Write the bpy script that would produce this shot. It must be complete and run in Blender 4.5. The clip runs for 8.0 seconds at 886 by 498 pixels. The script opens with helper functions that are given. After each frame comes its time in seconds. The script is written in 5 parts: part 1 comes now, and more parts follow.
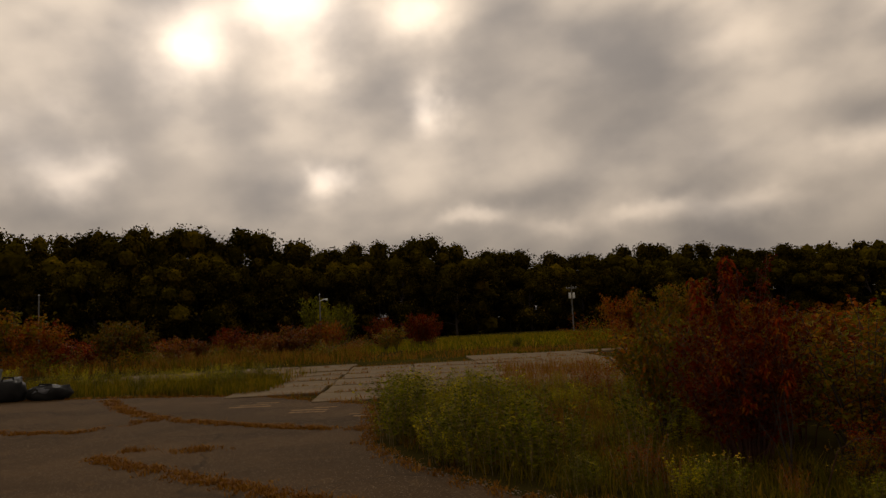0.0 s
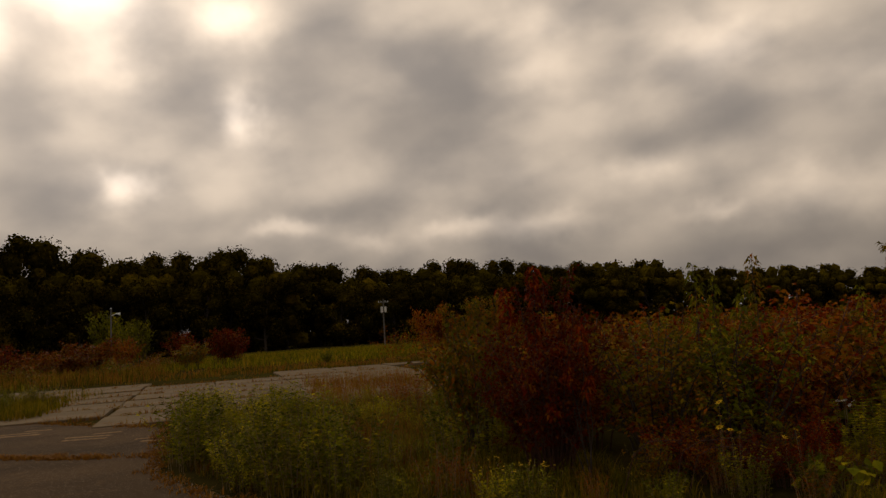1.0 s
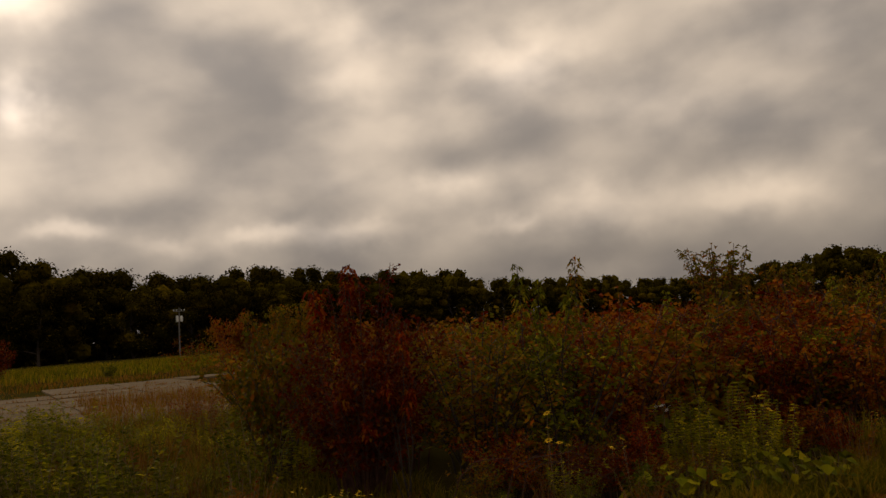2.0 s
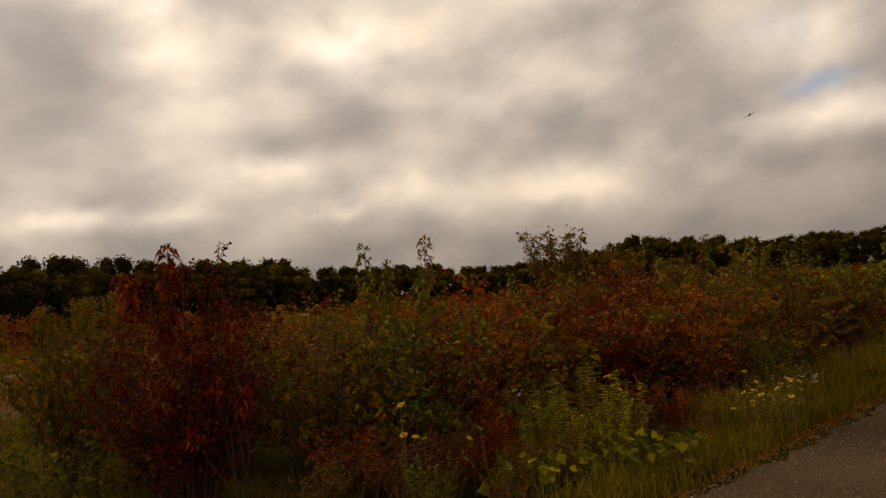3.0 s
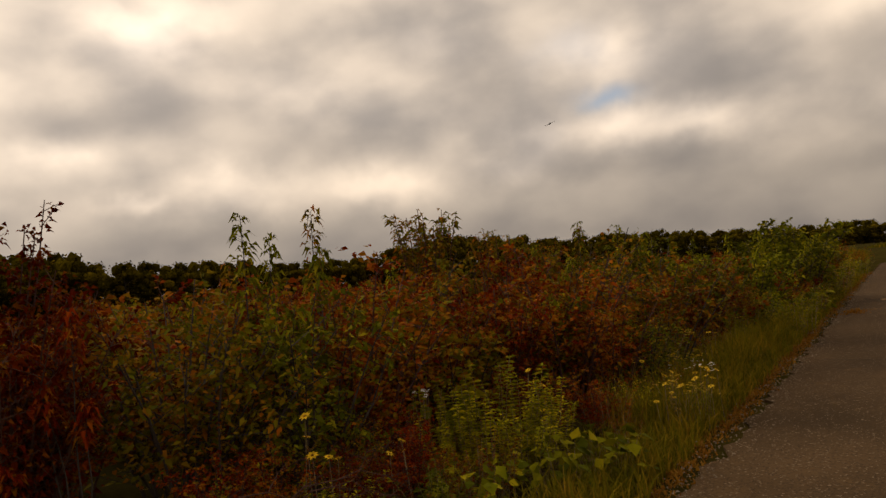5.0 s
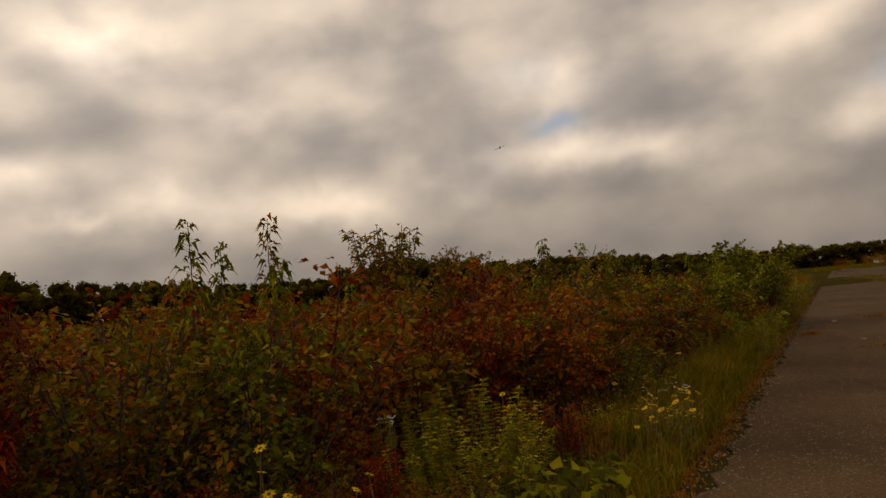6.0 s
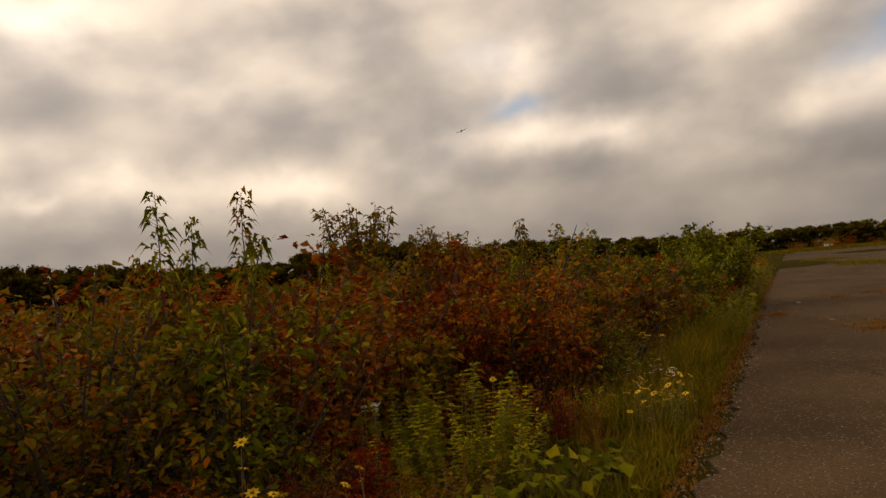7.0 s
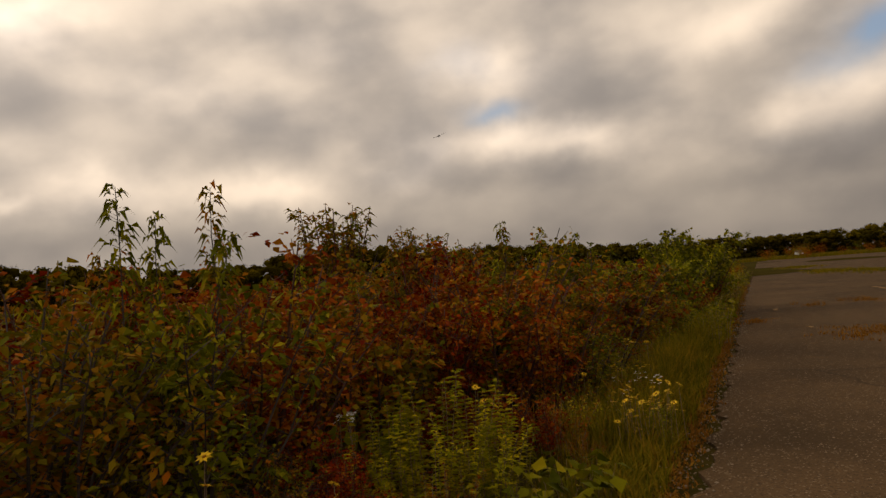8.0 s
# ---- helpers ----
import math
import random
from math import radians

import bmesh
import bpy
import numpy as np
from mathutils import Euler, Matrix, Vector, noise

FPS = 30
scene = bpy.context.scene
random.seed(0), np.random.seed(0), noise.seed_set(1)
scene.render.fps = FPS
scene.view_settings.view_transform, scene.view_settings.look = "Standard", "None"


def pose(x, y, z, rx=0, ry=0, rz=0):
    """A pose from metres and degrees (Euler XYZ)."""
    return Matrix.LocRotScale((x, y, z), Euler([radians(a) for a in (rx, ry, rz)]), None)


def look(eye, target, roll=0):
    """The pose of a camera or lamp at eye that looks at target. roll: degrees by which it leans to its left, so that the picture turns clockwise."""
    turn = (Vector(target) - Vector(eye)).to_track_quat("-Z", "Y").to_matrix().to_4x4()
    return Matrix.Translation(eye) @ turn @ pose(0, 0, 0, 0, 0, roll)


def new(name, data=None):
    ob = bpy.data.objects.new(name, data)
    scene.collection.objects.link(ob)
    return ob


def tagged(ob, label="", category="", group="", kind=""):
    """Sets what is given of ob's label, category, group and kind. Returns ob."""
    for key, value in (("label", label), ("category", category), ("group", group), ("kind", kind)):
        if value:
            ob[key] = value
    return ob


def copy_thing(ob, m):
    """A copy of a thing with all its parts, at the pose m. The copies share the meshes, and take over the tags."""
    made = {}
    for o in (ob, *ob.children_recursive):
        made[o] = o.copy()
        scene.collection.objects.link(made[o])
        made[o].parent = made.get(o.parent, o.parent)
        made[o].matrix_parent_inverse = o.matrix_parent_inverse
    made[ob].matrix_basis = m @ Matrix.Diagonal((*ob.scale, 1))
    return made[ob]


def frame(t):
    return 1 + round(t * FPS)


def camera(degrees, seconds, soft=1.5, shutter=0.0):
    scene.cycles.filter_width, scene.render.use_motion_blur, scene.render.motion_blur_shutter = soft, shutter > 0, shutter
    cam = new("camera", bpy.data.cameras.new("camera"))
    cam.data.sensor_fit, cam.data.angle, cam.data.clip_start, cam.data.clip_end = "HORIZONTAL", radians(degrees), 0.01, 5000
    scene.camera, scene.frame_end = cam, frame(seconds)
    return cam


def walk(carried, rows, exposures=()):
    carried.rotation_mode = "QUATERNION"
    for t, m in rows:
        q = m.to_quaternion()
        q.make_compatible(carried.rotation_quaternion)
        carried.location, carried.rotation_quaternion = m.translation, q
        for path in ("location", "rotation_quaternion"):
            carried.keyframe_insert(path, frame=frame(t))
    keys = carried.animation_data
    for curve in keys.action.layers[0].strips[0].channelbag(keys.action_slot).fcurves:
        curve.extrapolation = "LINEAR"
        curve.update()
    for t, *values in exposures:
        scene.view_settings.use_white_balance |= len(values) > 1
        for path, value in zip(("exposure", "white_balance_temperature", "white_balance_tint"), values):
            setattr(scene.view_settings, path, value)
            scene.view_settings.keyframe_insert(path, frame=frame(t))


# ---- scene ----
cam = camera(63, 8.0, soft=1.45)
# seconds, eye x, y, z, heading clockwise from north, upward tilt, lean (degrees)
PATH = [
    (0, -0.000, -0.000, 1.650, -0.95, 5.76, -2.86),
    (0.5, 0.049, 0.100, 1.620, 6.09, 5.81, -3.16),
    (1, 0.090, 0.430, 1.605, 13.89, 6.09, -3.42),
    (1.5, 0.199, 0.920, 1.600, 22.05, 6.04, -3.73),
    (2, 0.340, 1.320, 1.592, 29.16, 5.79, -3.94),
    (3.5, 0.614, 2.295, 1.549, 48.38, 2.87, -5.52),
    (4, 0.677, 2.655, 1.540, 52.36, 2.44, -5.65),
    (5.5, 1.037, 3.556, 1.497, 59.59, 2.86, -4.97),
    (6, 1.199, 3.700, 1.480, 61.67, 3.70, -4.93),
    (6.5, 1.339, 3.857, 1.469, 63.47, 3.48, -4.83),
    (7, 1.401, 4.026, 1.471, 64.62, 2.13, -5.04),
    (7.5, 1.534, 4.118, 1.463, 65.87, 2.01, -4.83),
    (8, 1.624, 4.174, 1.457, 66.52, 2.34, -4.51),
]


def heading(az, el):
    """Unit vector for a compass heading and an elevation in degrees."""
    a, e = radians(az), radians(el)
    return Vector((math.sin(a) * math.cos(e), math.cos(a) * math.cos(e), math.sin(e)))


def path_pose(x, y, z, az, el, lean):
    eye = Vector((x, y, z))
    return look(eye, eye + heading(az, el), lean)


walk(cam, [(row[0], path_pose(*row[1:])) for row in PATH], exposures=[(0, -0.45), (2, -0.36), (3.5, 0.18), (5.5, 0.14), (6.0, 0.0), (6.5, 0.1), (7.0, 0.25), (8, 0.15)])

# ---- world and sun ----
SUN_AZ, SUN_EL = -17.0, 31.0
world = bpy.data.worlds.new("overcast_sky")
scene.world = world
world.use_nodes = True
wt = world.node_tree
wt.nodes.clear()


def node(tree, kind, inputs=(), **props):
    n = tree.nodes.new(kind)
    if "operation" in props:
        n.operation = props["operation"]
    if "use_clamp" in props:
        n.use_clamp = props["use_clamp"]
    if "data_type" in props:
        n.data_type = props["data_type"]
    if "interpolation_type" in props:
        n.interpolation_type = props["interpolation_type"]
    for i, value in dict(inputs).items():
        if isinstance(value, bpy.types.NodeSocket):
            tree.links.new(value, n.inputs[i])
        else:
            n.inputs[i].default_value = value
    return n


def wmath(op, a, b=0.0, c=0.0, clamp=False):
    return node(wt, "ShaderNodeMath", {0: a, 1: b, 2: c}, operation=op, use_clamp=clamp).outputs[0]


def wvec(op, a, b=(0, 0, 0), c=(0, 0, 0)):
    n = node(wt, "ShaderNodeVectorMath", {0: a, 1: b, 2: c}, operation=op)
    return n.outputs[1] if op == "DOT_PRODUCT" else n.outputs[0]


def wmix(f, a, b):
    return node(wt, "ShaderNodeMix", {0: f, 6: a, 7: b}, data_type="RGBA").outputs[2]


def wsmooth(v, lo, hi, a=0.0, b=1.0):
    return node(wt, "ShaderNodeMapRange", {0: v, 1: lo, 2: hi, 3: a, 4: b}, interpolation_type="SMOOTHSTEP").outputs[0]


way = node(wt, "ShaderNodeTexCoord").outputs["Generated"]
sep = node(wt, "ShaderNodeSeparateXYZ", {0: way})
dx, dy, dz = sep.outputs
flat = node(wt, "ShaderNodeMapping", {0: way, 2: (radians(-12), radians(10), 0), 3: (1, 1, 1.5)}).outputs[0]
puffs = node(wt, "ShaderNodeTexNoise", {0: flat, 2: 5.0, 3: 6.0, 4: 0.46, 8: 0.0}).outputs[0]
# heading and elevation in degrees, made ragged
az = wmath("MULTIPLY", wmath("ARCTAN2", dx, dy), 57.2958)
el = wmath("MULTIPLY", wmath("ARCSINE", dz), 57.2958)
# long rolls of cloud that slant up towards the east
along = wmath("MULTIPLY_ADD", el, 0.04, wmath("MULTIPLY", az, 0.1))
across = wmath("MULTIPLY_ADD", el, 0.2, wmath("MULTIPLY", az, -0.045))
slant = node(wt, "ShaderNodeCombineXYZ", {0: along, 1: across, 2: 0.0}).outputs[0]
rolls = node(wt, "ShaderNodeTexNoise", {0: slant, 2: 1.1, 3: 2.5, 4: 0.4, 8: 0.0}).outputs[0]
cover = wmath("ADD", wmath("MULTIPLY", rolls, 0.36), wmath("MULTIPLY", puffs, 0.64))
light = wsmooth(cover, 0.3, 0.72)
rag = node(wt, "ShaderNodeTexNoise", {0: way, 2: 8.0, 3: 4.0, 4: 0.55}).outputs[1]
rag = wvec("MULTIPLY_ADD", rag, (6.0, 4.4, 0), (-3.0, -2.2, 0))
spot = wvec("ADD", node(wt, "ShaderNodeCombineXYZ", {0: az, 1: el, 2: 0.0}).outputs[0], rag)


def lobe(total, a, e, wa, we, gain):
    """Adds one soft patch of the cloud deck, at a heading and elevation, to the sum."""
    v = wvec("MULTIPLY_ADD", spot, (1 / wa, 1 / we, 0), (-a / wa, -e / we, 0))
    g = wmath("EXPONENT", wmath("MULTIPLY", wvec("DOT_PRODUCT", v, v), -1.0))
    return wmath("MULTIPLY_ADD", g, gain, total)


# thin places where the sun comes through
GAPS_WEST = [
    (-20.2, 21.5, 2.8, 2.3, 2.2), (-13.9, 24.4, 2.8, 1.9, 1.7), (-10.3, 24.3, 2.7, 1.8, 1.5), (-10.4, 20.5, 1.8, 1.7, 0.8), (-2.5, 23.9, 2.2, 1.4, 1.3),
    (-0.8, 16.7, 1.2, 1.7, 1.6), (-9.5, 11.4, 1.3, 1.0, 2.0), (-29.6, 11.4, 2.1, 1.3, 1.3), (-26.7, 12.5, 1.8, 0.9, 0.8), (-32.6, 15.0, 1.8, 1.3, 0.5),
    (1.2, 7.9, 2.0, 0.6, 0.9), (8.1, 6.7, 2.0, 0.6, 0.6), (15.3, 7.4, 2.7, 0.7, 0.75), (21.3, 7.2, 2.9, 0.9, 0.75), (-28.6, 16.7, 1.3, 1.1, 0.35),
]
GAPS_MIDDLE = [
    (23.0, 22.8, 3.1, 1.6, 0.35), (20.4, 11.6, 2.2, 0.9, 0.25), (29.2, 10.7, 2.2, 1.1, 0.32), (36.4, 19.5, 3.5, 2.0, 0.75), (34.2, 7.3, 2.0, 0.5, 0.5),
    (40.4, 8.0, 3.6, 1.1, 0.25), (51.7, 7.8, 4.0, 1.1, 0.3), (46.3, 15.1, 5.4, 1.3, 0.2), (22.3, 19.5, 2.5, 1.3, 0.3), (42.6, 7.1, 2.9, 1.0, 0.25), (54.9, 7.2, 3.1, 0.9, 0.2),
]
GAPS_EAST = [
    (71.9, 15.6, 4.0, 1.7, 0.42), (71.7, 10.6, 2.5, 1.3, 0.5), (77.7, 9.6, 3.8, 1.4, 0.5), (66.5, 10.2, 1.7, 1.1, 0.38), (64.2, 8.2, 2.2, 1.1, 0.32),
    (58.4, 18.4, 2.2, 1.3, 0.2), (93.7, 9.2, 2.7, 1.8, 0.38), (98.0, 10.8, 3.1, 1.8, 0.42), (87.5, 15.9, 3.6, 1.3, 0.18), (91.1, 17.2, 2.7, 0.9, 0.2),
]
BANDS_WEST = [
    (-24.4, 17.4, 2.0, 4.9, 0.55), (-16.2, 18.7, 2.2, 4.9, 0.5), (-6.2, 19.6, 2.0, 4.0, 0.45), (2.8, 19.2, 2.2, 5.4, 0.35), (-20.5, 11.9, 5.8, 2.5, 0.5),
    (11.6, 15.9, 4.9, 3.1, 0.3), (5.4, 9.5, 8.1, 1.0, 0.4), (-29.6, 8.8, 6.7, 1.3, 0.35), (5.7, 21.2, 4.0, 4.0, 0.3), (8.9, 14.5, 9.0, 2.2, 0.35), (16.3, 18.3, 2.7, 4.0, 0.2),
]
BANDS_EAST = [
    (38.0, 13.9, 6.7, 1.8, 0.35), (27.4, 7.9, 2.7, 1.0, 0.25), (45.6, 19.6, 2.7, 2.2, 0.2), (62.8, 14.8, 4.0, 2.5, 0.35), (47.6, 11.0, 8.1, 1.6, 0.35), (29.5, 13.4, 5.8, 1.3, 0.3),
    (19.2, 11.1, 3.6, 1.8, 0.25), (74.8, 7.4, 6.7, 1.1, 0.28), (78.9, 13.2, 2.7, 2.0, 0.3), (40.3, 4.6, 9.0, 1.1, 0.25), (89.2, 13.2, 3.6, 2.7, 0.35), (84.0, 5.2, 9.0, 1.3, 0.2), (95.5, 5.8, 5.4, 1.3, 0.15),
]
gaps = 0.0
for a, e, wa, we, gain in GAPS_WEST + GAPS_MIDDLE + GAPS_EAST:
    gain *= 1.0 if a < 22 else 1.25
    gaps = lobe(lobe(gaps, a, e, wa * 1.1, we * 1.1, gain * 0.85), a, e, wa * 2.1, we * 2.0, gain * 0.14)
dark = 0.0
for a, e, wa, we, gain in BANDS_WEST + BANDS_EAST:
    dark = lobe(dark, a, e, wa, we, gain if a < 22 else gain * 1.1)
blue = 0.0
for row in [(71.0, 12.7, 1.8, 0.9, 0.6), (68.4, 16.7, 2.4, 1.3, 0.22), (98.8, 14.9, 2.0, 1.5, 0.85), (96.3, 13.0, 2.7, 1.3, 0.32)]:
    blue = lobe(blue, *row)
light = wmath("MULTIPLY", light, wmath("SUBTRACT", 1.0, wmath("MINIMUM", dark, 0.75)))
light = wmath("MULTIPLY", light, wsmooth(el, 1.0, 9.0, 0.55, 1.0))
to_sun = wvec("DOT_PRODUCT", way, tuple(heading(SUN_AZ, SUN_EL)))
near_sun = wmath("MAXIMUM", to_sun, 0.0)
side = wmath("MULTIPLY_ADD", to_sun, 0.27, 0.78)
glow = wmath("POWER", near_sun, 14.0)
cloud = wmix(light, (3.45, 3.0, 2.66, 1), (8.9, 7.25, 5.65, 1))
level = wmath("MULTIPLY", wmath("ADD", wmath("MULTIPLY_ADD", glow, 0.45, wmath("MULTIPLY_ADD", dark, -0.2, side)), gaps), wsmooth(el, 2.0, 14.0, 0.66, 1.0))
cloud = wvec("MULTIPLY", cloud, node(wt, "ShaderNodeCombineXYZ", {0: level, 1: wmath("MULTIPLY_ADD", gaps, -0.05, level), 2: wmath("MULTIPLY_ADD", gaps, -0.13, level)}).outputs[0])
sky = node(wt, "ShaderNodeTexSky")
sky.sky_type, sky.sun_disc, sky.sun_elevation, sky.sun_rotation = "NISHITA", False, radians(SUN_EL), radians(SUN_AZ)
seen = wmix(wmath("MINIMUM", blue, 0.75), cloud, sky.outputs[0])
back = node(wt, "ShaderNodeBackground", {0: seen, 1: 0.111})
node(wt, "ShaderNodeOutputWorld", {0: back.outputs[0]})

sun = new("sun", bpy.data.lights.new("sun", "SUN"))
sun.data.energy, sun.data.angle, sun.data.color = 0.6, radians(14), (1.0, 0.9, 0.76)
sun.matrix_world = look(heading(SUN_AZ, SUN_EL) * 200, (0, 0, 0))


# ---- materials ----
def material(name, stops, scale=4.0, fine=60.0, rough=0.85, bump=0.3, depth=0.01, patches=None, spec=0.2):
    """A surface of mixed tones: broad stains, fine grain and relief, at real-world size."""
    m = bpy.data.materials.new(name)
    m.use_nodes = True
    t = m.node_tree
    bsdf = t.nodes["Principled BSDF"]
    co = node(t, "ShaderNodeTexCoord").outputs["Object"]
    broad = node(t, "ShaderNodeTexNoise", {0: co, 2: scale, 3: 6.0, 4: 0.6}).outputs[0]
    grain = node(t, "ShaderNodeTexNoise", {0: co, 2: fine, 3: 3.0, 4: 0.6}).outputs[0]
    f = node(t, "ShaderNodeMath", {0: node(t, "ShaderNodeMath", {0: broad, 1: 0.62}, operation="MULTIPLY").outputs[0], 1: node(t, "ShaderNodeMath", {0: grain, 1: 0.38}, operation="MULTIPLY").outputs[0]}, operation="ADD")
    ramp = node(t, "ShaderNodeValToRGB", {0: f.outputs[0]})
    e = ramp.color_ramp.elements
    for k, (p, c) in enumerate(stops):
        el_ = e[k] if k < 2 else e.new(p)
        el_.position, el_.color = p, (*c, 1)
    col = ramp.outputs[0]
    if patches:
        big = node(t, "ShaderNodeTexNoise", {0: co, 2: patches[0], 3: 5.0, 4: 0.62}).outputs[0]
        k = node(t, "ShaderNodeMapRange", {0: big, 1: patches[1], 2: patches[1] + 0.12}).outputs[0]
        col = node(t, "ShaderNodeMix", {0: k, 6: col, 7: (*patches[2], 1)}, data_type="RGBA").outputs[2]
    t.links.new(col, bsdf.inputs["Base Color"])
    bsdf.inputs["Roughness"].default_value = rough
    bsdf.inputs["Specular IOR Level"].default_value = spec
    b = node(t, "ShaderNodeBump", {0: bump, 1: depth, "Height": grain})
    t.links.new(b.outputs[0], bsdf.inputs["Normal"])
    return m


def leaf_material(name, stops, through_=0.3, rough=0.5, gloss=0.015):
    """Leaves, each with a tone of its own; some daylight comes through them."""
    m = bpy.data.materials.new(name)
    m.use_nodes = True
    t = m.node_tree
    bsdf = t.nodes["Principled BSDF"]
    leaf = node(t, "ShaderNodeNewGeometry").outputs["Random Per Island"]
    plant = node(t, "ShaderNodeObjectInfo").outputs["Random"]
    co = node(t, "ShaderNodeTexCoord").outputs["Object"]
    clump = node(t, "ShaderNodeTexNoise", {0: co, 2: 2.2, 3: 2.0}).outputs[0]
    f = node(t, "ShaderNodeMath", {0: leaf, 1: 0.75, 2: node(t, "ShaderNodeMath", {0: clump, 1: 0.9, 2: -0.32}, operation="MULTIPLY_ADD").outputs[0]}, operation="MULTIPLY_ADD").outputs[0]
    ramp = node(t, "ShaderNodeValToRGB", {0: f})
    e = ramp.color_ramp.elements
    for k, (p, c) in enumerate(stops):
        el_ = e[k] if k < 2 else e.new(p)
        el_.position, el_.color = p, (*c, 1)
    hue = node(t, "ShaderNodeHueSaturation", {0: 0.5, 1: 1.0, 2: node(t, "ShaderNodeMapRange", {0: plant, 1: 0.0, 2: 1.0, 3: 0.6, 4: 1.35}).outputs[0], 4: ramp.outputs[0]})
    t.links.new(hue.outputs[0], bsdf.inputs["Base Color"])
    bsdf.inputs["Roughness"].default_value = rough
    bsdf.inputs["Specular IOR Level"].default_value = gloss
    thin = node(t, "ShaderNodeBsdfTranslucent", {0: hue.outputs[0]})
    mix = node(t, "ShaderNodeMixShader", {0: through_, 1: bsdf.outputs[0], 2: thin.outputs[0]})
    t.links.new(mix.outputs[0], t.nodes["Material Output"].inputs[0])
    return m


def asphalt_material():
    """Worn asphalt: pale stones in a dark binder, broad stains, worn tracks and hairline cracks."""
    m = bpy.data.materials.new("weathered_asphalt")
    m.use_nodes = True
    t = m.node_tree
    bsdf = t.nodes["Principled BSDF"]
    co = node(t, "ShaderNodeTexCoord").outputs["Object"]

    def noise_at(scale, detail=4.0, stretch=(1, 1, 1)):
        p = node(t, "ShaderNodeMapping", {0: co, 3: stretch}).outputs[0]
        return node(t, "ShaderNodeTexNoise", {0: p, 2: scale, 3: detail, 4: 0.6}).outputs[0]

    def band(v, lo, hi, a=0.0, b=1.0):
        return node(t, "ShaderNodeMapRange", {0: v, 1: lo, 2: hi, 3: a, 4: b}).outputs[0]

    def blend(f, a, b):
        return node(t, "ShaderNodeMix", {0: f, 6: a, 7: b}, data_type="RGBA").outputs[2]

    base = blend(band(noise_at(0.35, 5.0), 0.35, 0.68), (0.057, 0.0355, 0.0165, 1), (0.108, 0.066, 0.031, 1))
    base = blend(band(noise_at(0.8, 4.0, (0.12, 1.0, 1)), 0.48, 0.68, 0.0, 0.5), base, (0.063, 0.039, 0.0185, 1))
    base = blend(band(noise_at(2.4, 6.0), 0.58, 0.72, 0.0, 0.55), base, (0.128, 0.075, 0.029, 1))
    cell = node(t, "ShaderNodeTexVoronoi", {0: co, 2: 85.0})
    stone = node(t, "ShaderNodeSeparateColor", {0: cell.outputs[1]}).outputs[0]
    base = blend(band(stone, 0.94, 0.985, 0.0, 0.7), base, (0.27, 0.2, 0.135, 1))
    base = blend(band(stone, 0.0, 0.35, 0.55, 0.0), base, (0.024, 0.017, 0.012, 1))
    warp = node(t, "ShaderNodeVectorMath", {0: co, 1: node(t, "ShaderNodeVectorMath", {0: node(t, "ShaderNodeTexNoise", {0: co, 2: 1.1, 3: 4.0}).outputs[1], 1: (0.9, 0.9, 0.0)}, operation="MULTIPLY").outputs[0]}, operation="ADD").outputs[0]
    lines = node(t, "ShaderNodeTexVoronoi", {0: warp, 2: 0.2})
    lines.feature = "DISTANCE_TO_EDGE"
    hair = band(lines.outputs[0], 0.002, 0.007, 0.4, 0.0)
    base = blend(hair, base, (0.018, 0.014, 0.01, 1))
    t.links.new(base, bsdf.inputs["Base Color"])
    bsdf.inputs["Roughness"].default_value = 0.9
    bsdf.inputs["Specular IOR Level"].default_value = 0.04
    b = node(t, "ShaderNodeBump", {0: 0.5, 1: 0.006, "Height": cell.outputs[0]})
    t.links.new(b.outputs[0], bsdf.inputs["Normal"])
    return m


